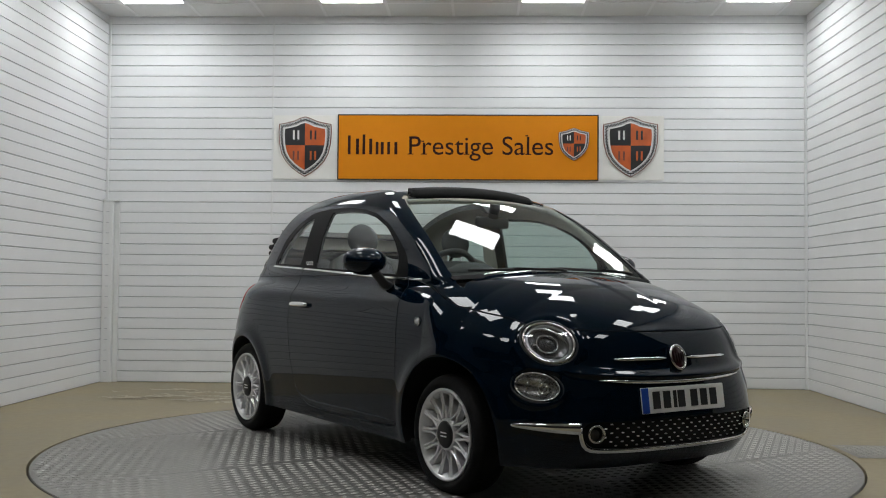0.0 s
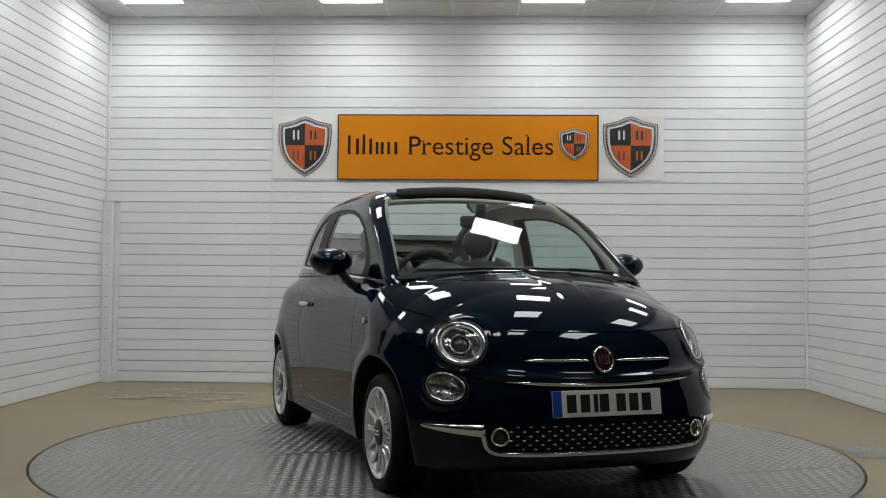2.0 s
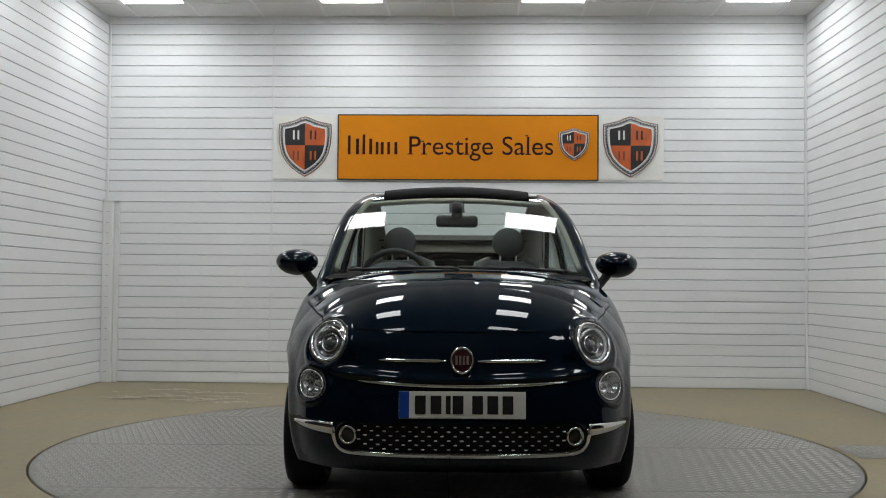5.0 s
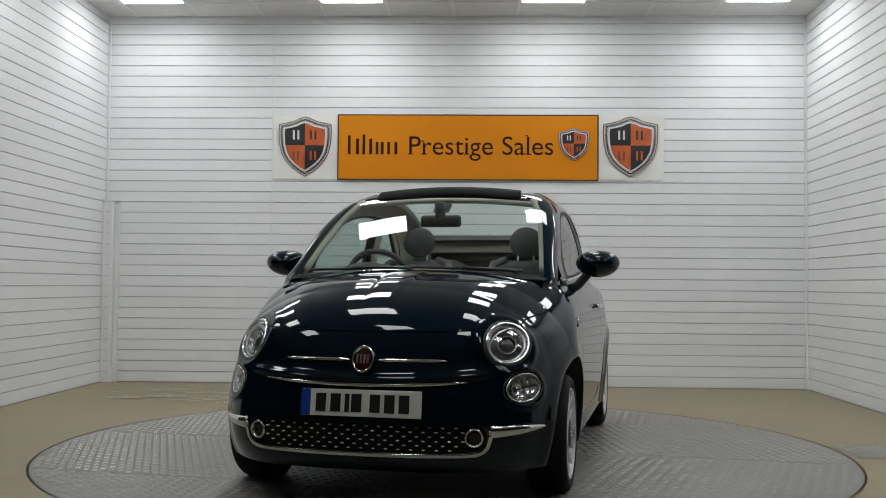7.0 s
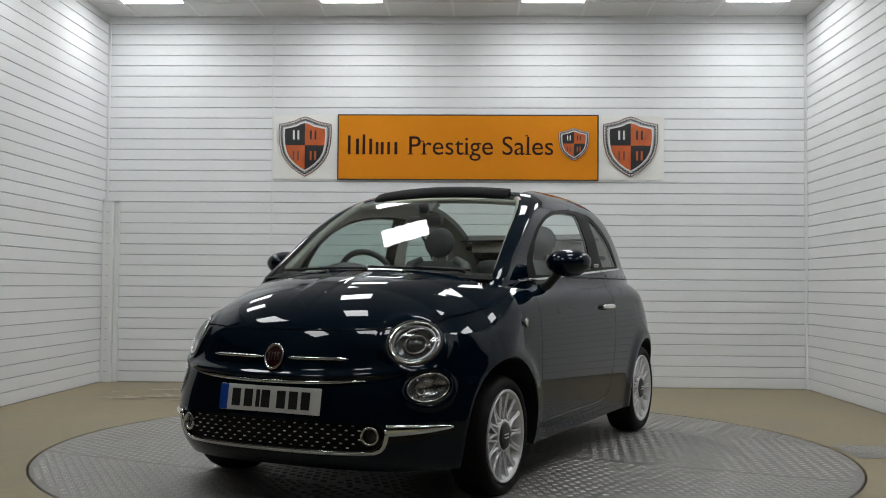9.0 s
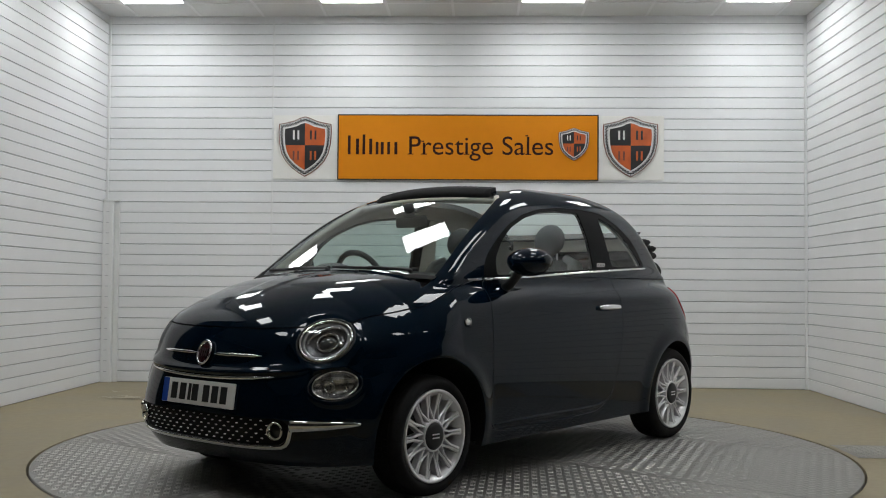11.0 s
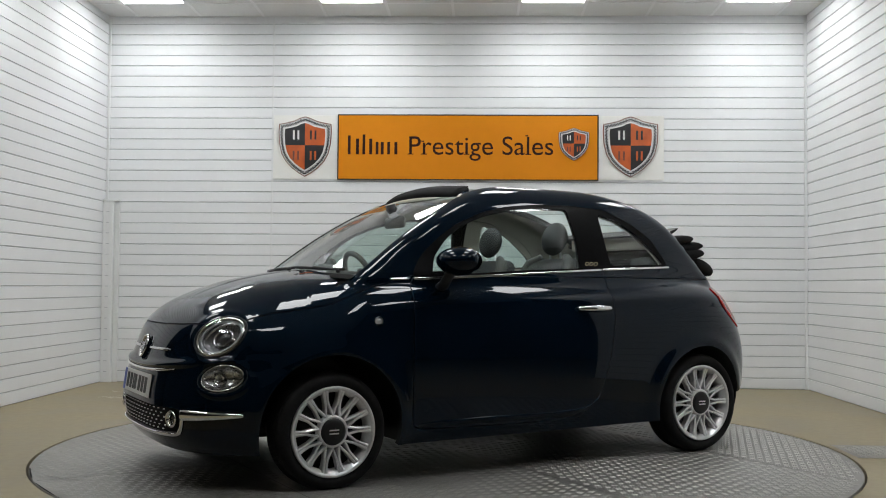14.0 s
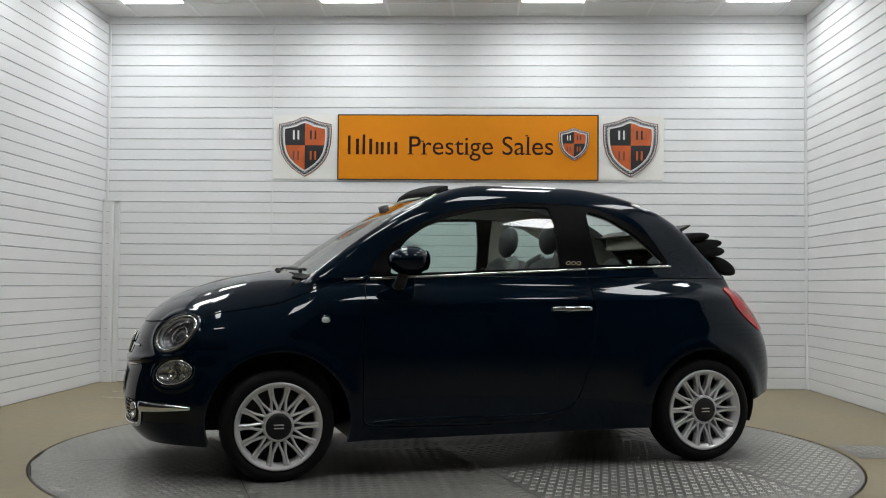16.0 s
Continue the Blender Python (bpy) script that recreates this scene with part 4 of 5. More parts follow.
def build_side_details(car, door, side):
    # bright line under the windows, in two lengths
    xs = np.linspace(.70, -.468, 60)
    line = lambda x: np.interp(x, [-1.012, -.695, -.356, -.037, .33, .594, .85], [1.056, 1.043, 1.027, 1.010, .989, .976, .968])
    strip("waist_strip", on_side(xs, line(xs)), CHROME, door, .013, .002, side, .5, "bright chrome waist strip", False)
    xs = np.linspace(-.484, -1.005, 30)
    strip("waist_strip", on_side(xs, line(xs)), CHROME, car, .013, .002, side, .5, "bright chrome waist strip", False)
    xs = np.linspace(.83, .728, 8)
    strip("waist_strip", on_side(xs, line(xs)), CHROME, car, .012, .002, side, .5, "bright chrome waist strip", False)
    # handle
    bm = bmesh.new()
    xs = np.linspace(-.245, -.472, 24)
    p, n = lift(on_side(xs, .822 + 0 * xs), 0)
    out = .012 + .014 * np.sin(np.linspace(0, math.pi, 24)) ** .5
    tube(bm, p + n * out[:, None], [.009 + .006 * math.sin(math.pi * k / 23) ** .5 for k in range(24)], 12, normals=n, flat=.6)
    h = mirrored(part("door_handle", bm, CHROME, door, "chrome door handle", True), side)
    # no hollow here: a black bulge stands in for the recess's shade
    bm = bmesh.new()
    ellipsoid(bm, (-.36, float(on_side(-.36, .815)[0, 1]) - .012, .815), (.055, .015, .03))
    mirrored(part("handle_recess", bm, GLOSSBLACK, h, "black bulge standing in for the shaded recess behind the handle", True), side)
    # repeater
    bm = bmesh.new()
    c = on_side(.932, .769)[0]
    ellipsoid(bm, (c[0], c[1] - .002, c[2]), (.020, .010, .015))
    r = mirrored(part("side_repeater", bm, SATIN, car, "small clear side repeater", True), side)
    bm = bmesh.new()
    lathe(bm, [(.021, 0), (.024, .003), (.021, .006)], Matrix.Translation((c[0], c[1] + .0015, c[2])) @ Matrix.Rotation(-math.pi / 2, 4, "X"), 24)
    mirrored(part("repeater_rim", bm, CHROME, r, "", True), side)
    # small badge on the centre pillar: plain bars
    bdg = None
    for k, xx in enumerate((-.375, -.405, -.435)):
        c = on_side(xx, 1.066)[0]
        bm = bmesh.new()
        lathe(bm, [(.008, .0), (.0145, .0), (.0145, .004), (.008, .004), (.008, 0)], Matrix.Translation((c[0], c[1] + .001, c[2])) @ Matrix.Rotation(-math.pi / 2 - .32, 4, "X") @ Matrix.Diagonal((1, .8, 1, 1)), 18)
        mirrored(part("pillar_badge", bm, CHROME, car, "small chrome badge rings", False), side)
    # crease along the foot of the door
    xs = np.linspace(.715, -.395, 50)
    strip("door_crease", on_side(xs, np.interp(xs, [-.395, -.36, -.317, -.23, -.10, .34, .715], [.352, .318, .296, .280, .274, .273, .268])), PAINT, door, .026, .000, side, .42, "", True)
    # wheel arch liner
    for cx, r in ((WX, .345), (-WX, .335)):
        bm = bmesh.new()
        rows = []
        an = np.linspace(-.22, math.pi + .22, 40)
        edge = on_side(cx + (r + .004) * np.cos(an), WZ + (r + .004) * np.sin(an))[:, 1] - .008
        for f in (0, .5, 1):
            rows.append([bm.verts.new((cx + (r + .004) * math.cos(a), .30 + (e - .30) * f, WZ + (r + .004) * math.sin(a))) for a, e in zip(an, edge)])
        for a, b in zip(rows, rows[1:]):
            for k in range(39):
                bm.faces.new((a[k], a[k + 1], b[k + 1], b[k]))
        cap = [bm.verts.new((cx + (r + .004) * math.cos(a), .30, WZ + (r + .004) * math.sin(a))) for a in np.linspace(-.22, math.pi + .22, 40)]
        bm.faces.new(cap)
        mirrored(part("wheel_arch_liner", bm, BLACK, car, "black wheel arch liner", True), side)
    # door mirror
    bm = bmesh.new()
    ellipsoid(bm, (.525, .868, 1.060), (.118, .114, .071), Matrix.Rotation(-.10, 4, "Z"), 36, 24)
    for v in bm.verts:
        if v.co.x < .50:
            v.co.x = .50 + (v.co.x - .50) * .62
        v.co.z += .48 * (v.co.y - .868) ** 2
    m = mirrored(part("door_mirror", bm, PAINT, door, "rounded navy door mirror", True), side)
    bm = bmesh.new()
    tube(bm, [(.56, .735, .93), (.555, .765, .945), (.55, .80, .985), (.545, .825, 1.02)], [.032, .030, .028, .034], 14, flat=.8)
    mirrored(part("mirror_stalk", bm, BLACK, m, "black mirror stalk", True), side)
    bm = bmesh.new()
    ellipsoid(bm, (.452, .868, 1.063), (.004, .088, .050))
    mirrored(part("mirror_glass", bm, CHROME, m, "mirror glass", True), side)


def build_front(car):
    # badge: chrome oval with a dark red face and plain bars
    c = on_front(0, .628)[0]
    n = slope(*[np.array([q]) for q in c])[0]
    up = Vector((0, 0, 1))
    nn = Vector(n)
    s = up.cross(nn).normalized()
    u = nn.cross(s)
    base = Matrix.Translation(Vector(c) + nn * .004) @ Matrix((s, u, nn)).transposed().to_4x4() @ Matrix.Diagonal((.93, 1.12, 1, 1))
    bm = bmesh.new()
    lathe(bm, [(.041, 0), (.052, .0), (.054, .008), (.049, .015), (.043, .012), (.041, .006)], base, 48)
    badge = part("badge", bm, CHROME, car, "chrome oval badge with dark red face", True)
    bm = bmesh.new()
    lathe(bm, [(.0001, .010), (.025, .009), (.042, .007)], base, 48)
    part("badge_face", bm, DEEPRED, badge, "dark red face", True)
    for k in range(4):
        bm = bmesh.new()
        box(bm, -.0048, .0048, -.017, .017, .009, .013)
        bmesh.ops.transform(bm, matrix=base @ Matrix.Translation(((k - 1.5) * .0165, 0, 0)), verts=bm.verts)
        part("badge_bar", bm, CHROME, badge)
    # whisker bars each side of the badge
    for a, b in ((.062, .348), (-.062, -.348)):
        ys = np.linspace(a, b, 24)
        strip("whisker_bar", on_front(ys, .627 + .004 * np.abs(ys)), CHROME, car, .014, .004, 1, .6, "chrome bar beside the badge")
    ys = np.linspace(-.435, .435, 60)
    strip("chrome_strip", on_front(ys, .528 + .085 * ys ** 2), CHROME, car, .014, .004, 1, .6, "long curved chrome strip above the plate")
    # lower chrome: a lip round the grille and a wing each side
    ys = np.linspace(-.455, .455, 60)
    lip = on_front(ys, .244 + .03 * ys ** 2)
    strip("bumper_lip", lip, CHROME, car, .020, .004, 1, .6, "chrome lip under the grille", False)
    for side in (1, -1):
        yy = np.array([.455, .482, .502, .516, .525, .530, .532])
        zz = np.array([.2502, .254, .263, .278, .299, .322, .350])
        strip("bumper_lip", on_front(yy, zz), CHROME, car, .020, .004, side, .6, "", False)
        xs = np.linspace(0, 1, 26)
        py = .530 + (.722 - .530) * xs
        pts = on_front(py, .345 + .004 * xs)
        p, n = lift(pts, .004)
        bm = bmesh.new()
        tube(bm, p, [.027 * (1 - .45 * t - .30 * t ** 4) for t in xs], 12, normals=n, flat=.5)
        mirrored(part("bumper_wing", bm, CHROME, car, "chrome bumper wing", True), side)
        # round lamp in the grille corner
        c = on_front(.468, .322)[0]
        b = Matrix.Translation((c[0] - .004, c[1], c[2])) @ Matrix.Rotation(.32, 4, "Z") @ Matrix.Rotation(math.pi / 2, 4, "Y")
        bm = bmesh.new()
        lathe(bm, [(.026, -.02), (.034, -.004), (.0405, .006), (.036, .014), (.030, .010), (.026, -.01)], b, 36)
        f = mirrored(part("fog_lamp", bm, CHROME, car, "small round fog lamp with chrome ring", True), side)
        bm = bmesh.new()
        lathe(bm, [(.0001, -.004), (.016, -.006), (.029, -.012)], b, 30)
        mirrored(part("fog_lens", bm, PROJECTOR, f, "dark glassy lens", True), side)
    # dots of the grille
    bm = bmesh.new()
    ellipsoid(bm, (0, 0, 0), (.005, .0080, .0031), None, 8, 5)
    me = bpy.data.meshes.new("grille_dot")
    bm.to_mesh(me)
    bm.free()
    me.materials.append(SATIN)
    me.polygons.foreach_set("use_smooth", [True] * len(me.polygons))
    g = next(o for o in car.children if o.name.startswith("grille"))
    for r in range(6):
        z = .268 + r * .0185
        for k in range(-8, 9):
            y = (k + (.5 if r % 2 else 0)) * .053
            if abs(y) > .425 or (r == 0 and abs(y) > .40):
                continue
            c = on_front(y, z)[0]
            ob = new("grille_dot", me)
            ob.parent = g
            ob.location = (c[0] - .010, c[1], c[2])
    # number plate with bars in place of its characters
    ang = 8.0
    m = Matrix.Translation((1.866, .002, .453)) @ Matrix.Rotation(math.radians(-ang), 4, "Y")
    bm = boxes((-.006, 0, -.260, .260, -.0555, .0555), bevel=.003, segments=2)
    bmesh.ops.transform(bm, matrix=m, verts=bm.verts)
    plate = part("number_plate", bm, PLATE_WHITE, car, "white number plate with blue edge and dark bars")
    bm = boxes((.0008, .002, -.259, -.218, -.054, .054))
    bmesh.ops.transform(bm, matrix=m, verts=bm.verts)
    part("plate_band", bm, PLATE_BLUE, plate, "blue band")
    for k, yy in enumerate((-.172, -.108, -.058, -.018, .062, .124, .186)):
        w = .010 if k == 2 else .022
        bm = boxes((.0008, .0022, yy - w, yy + w, -.037, .037))
        bmesh.ops.transform(bm, matrix=m, verts=bm.verts)
        part("plate_bar", bm, BLACK, plate)
    bm = boxes((-.03, -.0065, -.2, .2, -.045, .045), bevel=.004)
    bmesh.ops.transform(bm, matrix=m, verts=bm.verts)
    part("plate_holder", bm, BLACK, plate, "black plate holder")
    # wipers lie along the foot of the windscreen
    for y0, y1, z0, z1 in ((-.55, -.03, 1.012, 1.026), (-.01, .54, 1.028, 1.012)):
        ts = np.linspace(0, 1, 18)
        qy, qz = y0 + (y1 - y0) * ts, z0 + (z1 - z0) * ts
        p = np.stack([SCREEN(qz) - .20 * qy ** 2 + .016, qy, qz + .004], 1)
        bm = bmesh.new()
        tube(bm, p, .0062, 8, flat=1.2)
        w = part("wiper", bm, BLACK, car, "black windscreen wiper", True)
        bm = bmesh.new()
        foot = Vector((1.075 - .20 * y1 * y1, y1 * .9 + .03, 1.016 - .03 * y1 * y1))
        tube(bm, [foot, foot + Vector((-.012, -.03, .010)), Vector(p[8]) + Vector((.010, 0, .006))], [.011, .008, .005], 8)
        part("wiper_arm", bm, BLACK, w, "black wiper arm", True)
    for yy in (-.22, .22):
        bm = bmesh.new()
        c = on_top(1.09, yy)[0]
        ellipsoid(bm, (c[0], c[1], c[2] + .004), (.014, .012, .010), None, 12, 8)
        part("washer_jet", bm, BLACK, car, "", True)
    # cowl panel
    bm = bmesh.new()
    ys = np.linspace(-.66, .66, 40)
    rows = []
    for off, dz in ((.075, .0), (.05, .014), (.0, .020), (-.03, .028)):
        rows.append([bm.verts.new((1.03 - .20 * q * q + off, q, 0.990 - .05 * q * q + dz)) for q in ys])
    for a, b in zip(rows, rows[1:]):
        for k in range(len(ys) - 1):
            bm.faces.new((a[k], a[k + 1], b[k + 1], b[k]))
    part("cowl", bm, CLOTH, car, "black cowl below the windscreen", True)


def build_wheels(car):
    rim_r = .210
    for cx in (WX, -WX):
        for side in (1, -1):
            yc = .796 if cx > 0 else .790
            w = new("wheel")
            w.parent = car
            # local z points outwards
            hub, grow = (.2615, 1.0) if cx > 0 else (.2785, 1.024)
            w.matrix_local = Matrix.Translation((cx, side * yc, hub)) @ Matrix.Rotation(-side * math.pi / 2, 4, "X") @ Matrix.Scale(grow, 4)
            tagged(w, "silver multi-spoke alloy wheel with black tyre")
            bm = bmesh.new()
            prof = [(rim_r - .004, -.020), (rim_r + .004, -.006), (rim_r + .016, .000), (.235, .004), (.252, -.001), (.262, -.012), (.268, -.022), (.272, -.040), (.272, -.150), (.266, -.170), (.235, -.185), (rim_r, -.18)]
            lathe(bm, prof, None, 72)
            part("tyre", bm, RUBBER, w, "black rubber tyre", True)
            bm = bmesh.new()
            for k in range(60):
                for row, h in ((0, -.060), (1, -.095), (2, -.130)):
                    a = 2 * math.pi * (k + .33 * row) / 60
                    q = Matrix.Rotation(a, 4, "Z")
                    b2 = bmesh.ops.create_cube(bm, size=1, matrix=q @ Matrix.Translation((.2715, 0, h)) @ Matrix.Diagonal((.004, .020, .028, 1)))
            part("tread", bm, RUBBER, w, "tread blocks")
            bm = bmesh.new()
            lathe(bm, [(rim_r - .002, -.022), (rim_r + .001, -.004), (rim_r - .002, .001), (rim_r - .007, .001), (rim_r - .016, -.004), (rim_r - .019, -.014), (rim_r - .028, -.018), (rim_r - .032, -.10), (rim_r - .034, -.16)], None, 72)
            rim = part("rim", bm, ALLOY, w, "silver alloy rim", True)
            bm = bmesh.new()
            lathe(bm, [(.0001, -.075), (.19, -.080), (.186, -.11)], None, 40)
            part("brake_disc", bm, BLACK, w, "dark brake behind the spokes", True)
            for k in range(14):
                for sgn in (-1, 1):                        # each spoke forks towards the hub
                    bm = bmesh.new()
                    steps = 9
                    rows = []
                    for i in range(steps):
                        t = i / (steps - 1)
                        r = .064 + (rim_r - .012 - .064) * t
                        a = 2 * math.pi * k / 14 + sgn * (.0058 / r + .165 * max(1 - t / .50, 0) ** 1.2)
                        hw = .0063 + .0004 * (1 - t) + .0052 * t ** 5
                        h = -.007 - .008 * math.sin(math.pi * t) - .004 * (1 - t)
                        cdir, sdir = Vector((math.cos(a), math.sin(a), 0)), Vector((-math.sin(a), math.cos(a), 0))
                        c = cdir * r
                        rows.append([bm.verts.new(c + sdir * o + Vector((0, 0, z))) for o, z in ((-hw, h - .036), (-hw, h - .0045 - .0015 * sgn), (-hw * .35, h), (hw * .35, h), (hw, h - .0045 + .0015 * sgn), (hw, h - .036))])
                    for p, q in zip(rows, rows[1:]):
                        for i in range(6):
                            bm.faces.new((p[i], p[(i + 1) % 6], q[(i + 1) % 6], q[i]))
                    bm.faces.new(rows[0][::-1]), bm.faces.new(rows[-1])
                    part("spoke", bm, ALLOY, rim)
            bm = bmesh.new()
            lathe(bm, [(.0001, .000), (.045, -.001), (.058, -.004), (.064, -.012), (.066, -.04)], None, 40)
            cap = part("hub_cap", bm, BLACK, w, "black centre cap", True)
            bm = bmesh.new()
            lathe(bm, [(.062, -.010), (.068, -.007), (.076, -.016), (.078, -.040)], None, 40)
            part("hub_ring", bm, ALLOY, rim, "", True)
            for yy in (-.008, .008):
                part("cap_bar", boxes((-.024, .024, yy - .003, yy + .003, -.0005, .0012)), SATIN, cap)


def build_underside(car):
    part("floorpan", boxes((-1.5, 1.55, -.42, .42, .20, .27), (-.80, .80, -.74, .74, .19, .25), bevel=.02), BLACK, car, "dark underside")
    part("rear_axle", boxes((-1.22, -1.08, -.66, .66, .2, .28), bevel=.03), BLACK, car, "dark rear axle")
    part("front_subframe", boxes((1.0, 1.35, -.62, .62, .20, .30), bevel=.03), BLACK, car, "dark front subframe")


def seat(car, x, y, rear=False):
    st = new("seat")
    st.parent = car
    st.location = (x, y, 0)
    tagged(st, "dark grey cloth seat with pale shoulders and round head restraint")
    w = .25
    bm = boxes((-.02, .48, -w, w, .42, .60), bevel=.07, segments=4)
    part("cushion", bm, SEAT, st, "", True)
    bm = bmesh.new()
    box(bm, -.07, .07, -w, w, .50, 1.10, bevel=.065, segments=4)
    for v in bm.verts:
        t = (v.co.z - .5) / .6
        v.co.x -= t * .17 - .02
        v.co.y *= 1 - .28 * max(t - .45, 0) ** 1.2
    part("backrest", bm, SEAT, st, "grey cloth backrest", True)
    for s in (1, -1):
        bm = bmesh.new()
        tube(bm, [(.075, s * .235, .60), (.02, s * .245, .78), (-.04, s * .232, .95), (-.10, s * .19, 1.07), (-.13, s * .12, 1.105)], [.035, .04, .04, .035, .025], 12)
        part("bolster", bm, SEATPALE, st, "pale side bolster", True)
    bm = bmesh.new()
    ellipsoid(bm, (-.135, 0, 1.215), (.054, .103, .098), Matrix.Rotation(-.2, 4, "Y"))
    hr = part("head_restraint", bm, SEAT, st, "round dark head restraint", True)
    for s in (1, -1):
        bm = bmesh.new()
        tube(bm, [(-.145, s * .05, 1.05), (-.14, s * .05, 1.15)], .006, 8)
        part("post", bm, SATIN, hr, "", True)
    return st


def build_cabin(car):
    seat(car, -.29, .345)
    seat(car, -.29, -.345)
    bm = boxes((-1.12, -.62, -.58, .58, .40, .62), bevel=.06, segments=3)
    r = part("rear_seat", bm, SEAT, car, "dark grey rear bench", True)
    bm = boxes((-1.20, -1.05, -.60, .60, .55, 1.02), bevel=.06, segments=3)
    part("rear_backrest", bm, SEAT, r, "", True)
    for yy in (.3, -.3):
        bm = bmesh.new()
        ellipsoid(bm, (-1.13, yy, 1.065), (.05, .11, .06))
        part("rear_head_restraint", bm, SEAT, r, "low dark rear head restraint", True)
    # dash
    bm = bmesh.new()
    ys = np.linspace(-.66, .66, 30)
    prof = [(1.02, 1.00), (.90, 1.012), (.78, 1.005), (.70, .985), (.665, .95), (.66, .86), (.70, .72), (.72, .60)]
    rows = [[bm.verts.new((px - .10 * q * q, q, pz + .012 * math.cos(q * 4.5) * (1 if pz > .9 else 0))) for q in ys] for px, pz in prof]
    for a, b in zip(rows, rows[1:]):
        for k in range(len(ys) - 1):
            bm.faces.new((a[k], a[k + 1], b[k + 1], b[k]))
    d = part("dashboard", bm, DASH, car, "dark grey dashboard", True)
    bm = bmesh.new()
    ellipsoid(bm, (.72, -.335, 1.0), (.11, .15, .062))
    part("instrument_hood", bm, DASH, d, "rounded instrument hood", True)
    # steering wheel on the right-hand side
    m = Matrix.Translation((.49, -.335, .962)) @ Matrix.Rotation(math.radians(-66), 4, "Y")
    bm = bmesh.new()
    tube(bm, [m @ Vector((.178 * math.cos(a), .178 * math.sin(a), 0)) for a in np.linspace(0, 2 * math.pi, 48, endpoint=False)], .0165, 10, True)
    sw = part("steering_wheel", bm, DASH, car, "dark leather steering wheel", True)
    bm = bmesh.new()
    ellipsoid(bm, m @ Vector((0, 0, .02)), (.075, .065, .03), Matrix.Rotation(math.radians(-66), 4, "Y"))
    part("wheel_boss", bm, DASH, sw, "", True)
    for a in (0.2, math.pi - .2, -math.pi / 2):
        bm = bmesh.new()
        tube(bm, [m @ Vector((.06 * math.sin(a), .06 * math.cos(a), .012)), m @ Vector((.17 * math.sin(a), .17 * math.cos(a), 0))], .012, 8, flat=.6)
        part("wheel_spoke", bm, SATIN, sw, "", True)
    # interior mirror
    bm = bmesh.new()
    box(bm, .425, .455, -.115, .115, 1.262, 1.328, bevel=.018, segments=3)
    im = part("interior_mirror", bm, BLACK, car, "black interior mirror", True)
    bm = bmesh.new()
    tube(bm, [(.45, 0, 1.32), (.47, 0, 1.395)], .030, 10)
    part("mirror_stem", bm, BLACK, im, "", True)
    # lining of the windscreen pillars and header
    zs = np.linspace(1.03, 1.425, 24)
    ey = np.interp(zs, [.90, 1.02, 1.15, 1.30, 1.405, 1.45], [.655, .640, .613, .578, .530, .46]) - .012
    for sd in (1, -1):
        bm = bmesh.new()
        tube(bm, [(SCREEN(z) - .20 * q * q - .060, sd * q, z - .012) for z, q in zip(zs, ey)], .020, 10)
        part("pillar_lining", bm, GREYTRIM, car, "pale windscreen pillar lining", True)
    bm = bmesh.new()
    qs = np.linspace(-.52, .52, 24)
    tube(bm, [(.345 - .20 * q * q, q, 1.418 - .10 * q * q) for q in qs], .026, 10, flat=.6)
    part("header_lining", bm, GREYTRIM, car, "pale lining above the windscreen", True)
    bm = bmesh.new()
    slab(bm, [(.375, 1.410), (.452, 1.350), (.43, 1.345), (.34, 1.39)], -.042, .042)
    part("mirror_mount", bm, BLACK, im, "dark mirror mount")
    # door linings
    for s in (1, -1):
        bm = bmesh.new()
        box(bm, -.45, .70, .665 if s > 0 else -.70, .70 if s > 0 else -.665, .35, .985, bevel=.02, segments=2)
        part("door_lining", bm, CREAM, car, "pale door lining", True)
    part("cabin_floor", boxes((-1.1, .75, -.66, .66, .26, .34)), DASH, car, "dark carpet")
    bm = boxes((-1.36, -1.20, -.56, .56, .93, 1.0), bevel=.03, segments=3)
    part("parcel_shelf", bm, CREAM, car, "pale shelf below the folded roof", True)


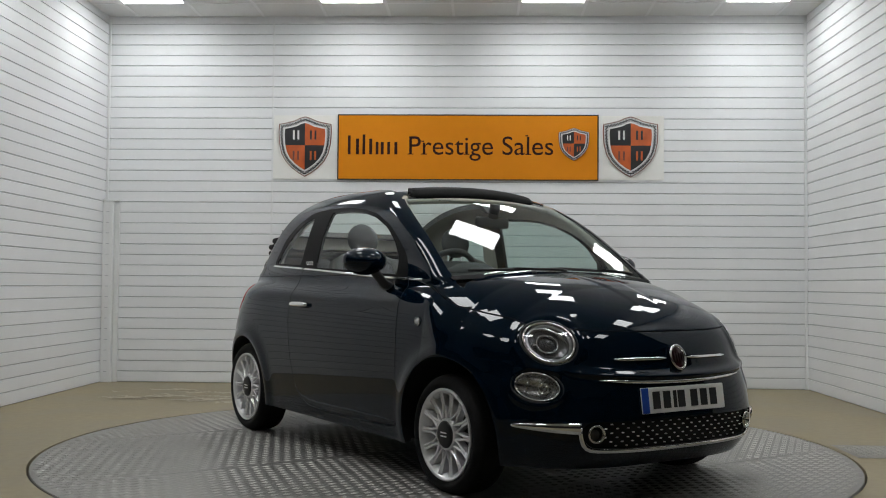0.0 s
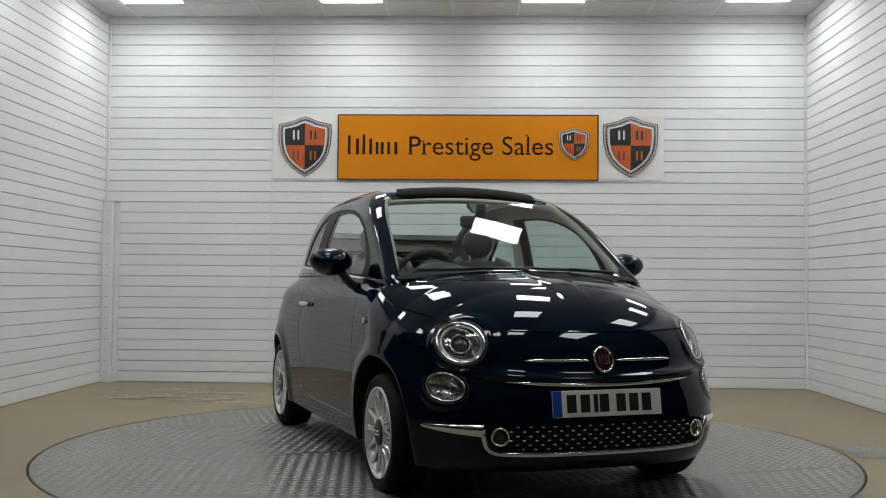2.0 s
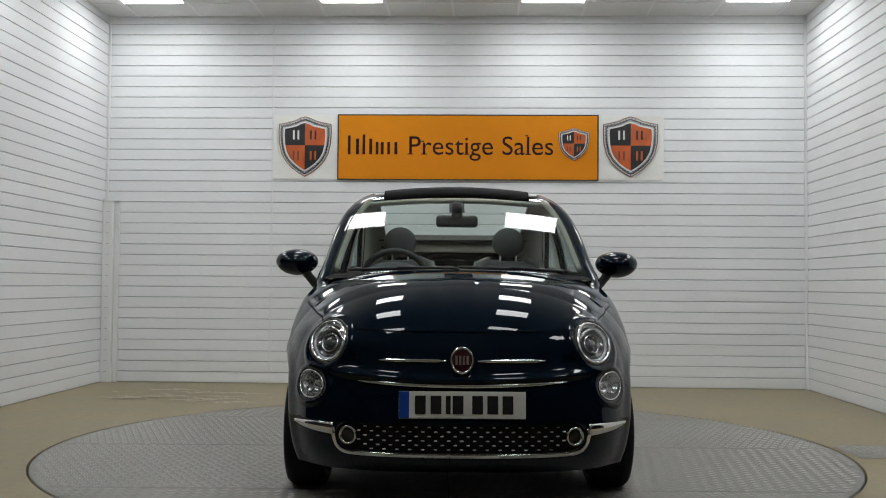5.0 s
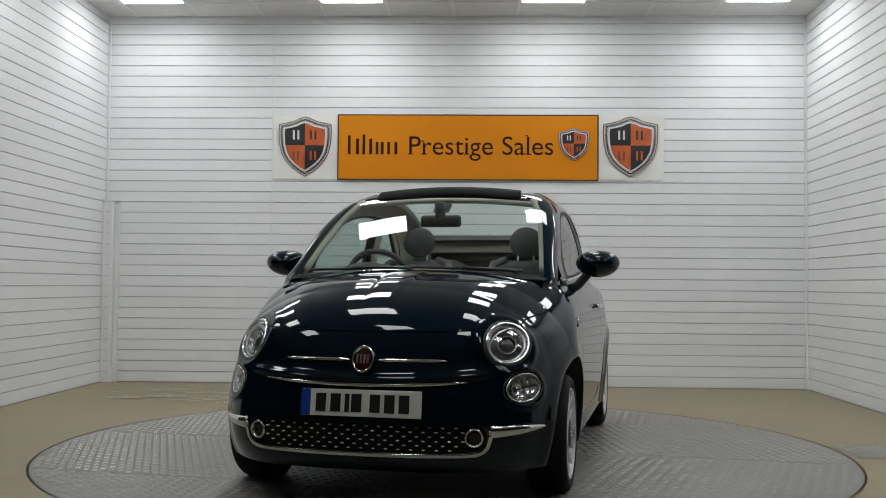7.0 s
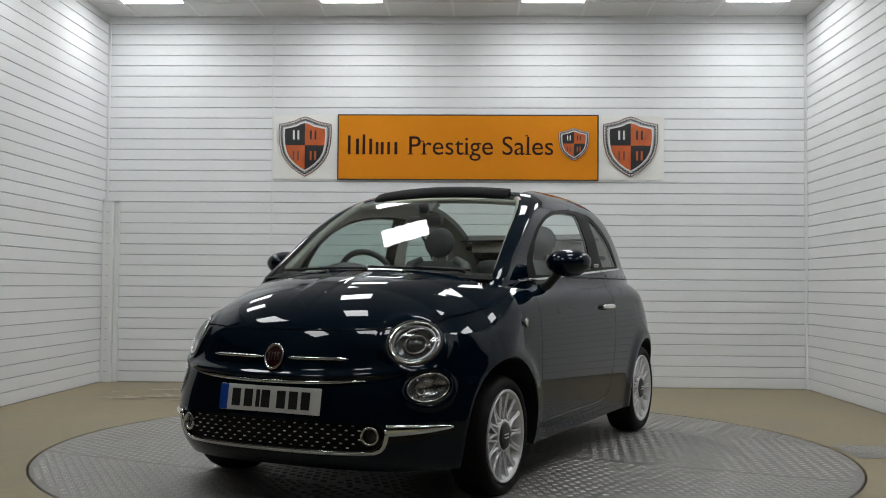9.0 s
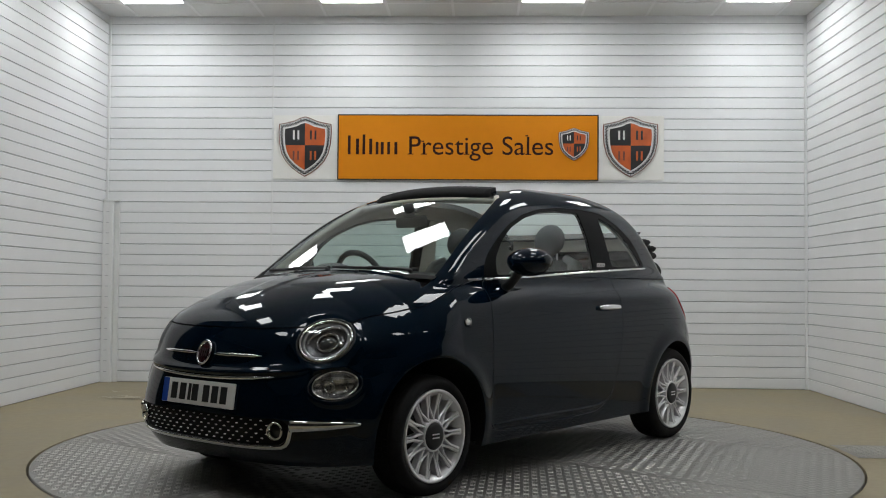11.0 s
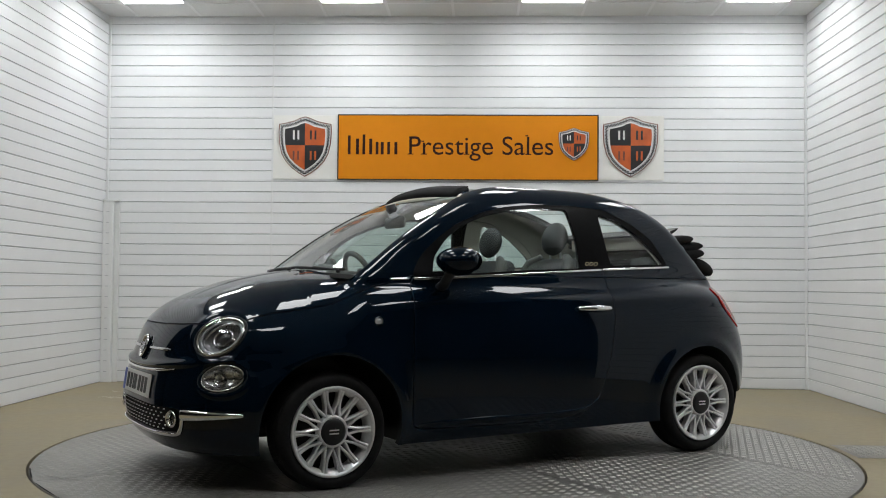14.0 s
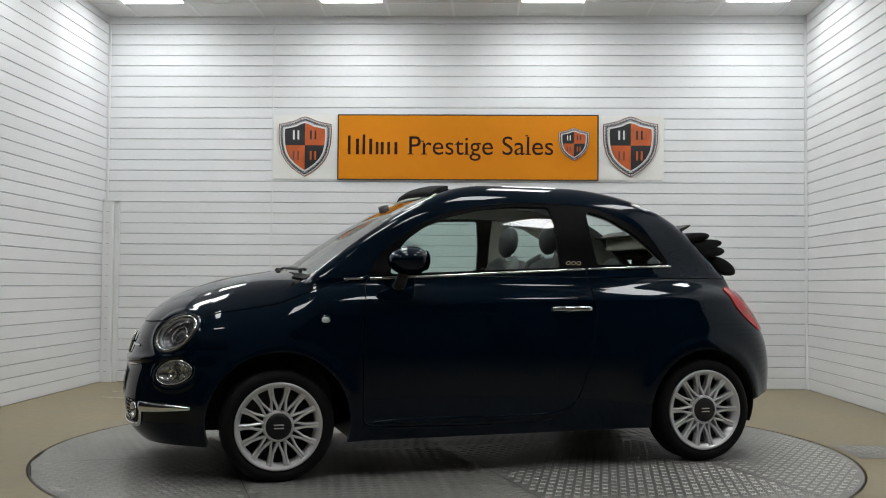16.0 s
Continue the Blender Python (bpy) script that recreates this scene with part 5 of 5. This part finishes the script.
def build_roof_parts(car):
    # wind deflector over the windscreen header
    bm = bmesh.new()
    ys = np.linspace(-.412, .412, 40)
    rows = []
    for xo, zo in ((.0, -.006), (-.008, .012), (-.04, .034), (-.088, .048), (-.094, .022), (-.06, -.006), (-.02, -.020)):
        rows.append([bm.verts.new((.345 - .30 * q * q + xo, q, 1.456 + zo - .12 * q * q)) for q in ys])
    for a, b in zip(rows, rows[1:] + rows[:1]):
        for k in range(len(ys) - 1):
            bm.faces.new((a[k], a[k + 1], b[k + 1], b[k]))
    bm.faces.new([r[0] for r in rows]), bm.faces.new([r[-1] for r in rows][::-1])
    part("wind_deflector", bm, CLOTH, car, "black wind deflector above the windscreen", True)
    # stacked cloth roof behind
    stack = new("folded_roof")
    stack.parent = car
    tagged(stack, "black cloth roof folded in stacked rolls")
    folds = [(-1.275, 1.232, .095, .30, .12), (-1.345, 1.196, .098, .27, .10), (-1.355, 1.155, .100, .30, .05), (-1.455, 1.075, .092, .44, -.55)]
    for k, (fx, fz, r, flat, lean) in enumerate(folds):
        ys = np.linspace(-.53 + .004 * k, .53 - .004 * k, 40)
        bm = bmesh.new()
        rr = [r * (1.0 + .07 * math.sin(9 * q + k * 2) + .04 * math.sin(23 * q + k)) * (.8 if i in (0, 39) else 1) for i, q in enumerate(ys)]
        tube(bm, [(fx + .05 * q * q, q, fz - .02 * q * q + .004 * math.sin(17 * q + k)) for q in ys], rr, 16, normals=[(lean, 0, 1)] * 40, flat=flat)
        part("roof_fold", bm, CLOTH, stack, "", True)
    bm = bmesh.new()
    slab(bm, [(-1.105, 1.262), (-1.16, 1.280), (-1.215, 1.300), (-1.205, 1.286), (-1.165, 1.262), (-1.11, 1.250)], -.525, .525)
    part("roof_edge", bm, BLACK, stack, "black rear edge of the roof")
    bm = boxes((-1.19, -1.155, -.46, .46, 1.175, 1.258), bevel=.012, segments=3)
    part("folded_lining", bm, CREAM, stack, "pale lining folded with the roof", True)
    # centre of the rear deck below the stack
    bm = bmesh.new()
    ys = np.linspace(-.47, .47, 24)
    rows = [[bm.verts.new((px, q, pz)) for q in ys] for px, pz in ((-1.20, 1.02), (-1.36, 1.035), (-1.44, 1.0), (-1.47, .95))]
    for a, b in zip(rows, rows[1:]):
        for k in range(len(ys) - 1):
            bm.faces.new((a[k], a[k + 1], b[k + 1], b[k]))
    part("roof_well", bm, CLOTH, stack, "black cloth roof well", True)


build_bay()
table = build_turntable()
build_strip()
build_signs()
car = build_car()


def motions():
    """The turntable turns evenly and carries the car round."""
    rows = [(t, -54.05 - 6.712 * t) for t in range(17)]
    walk(table, [(t, pose(0, 0, 0, 0, 0, a)) for t, a in rows])
    walk(car, [(t, pose(0, 0, 0, 0, 0, a) @ Matrix.Translation((-.0651, .0461, .0015))) for t, a in rows])


motions()
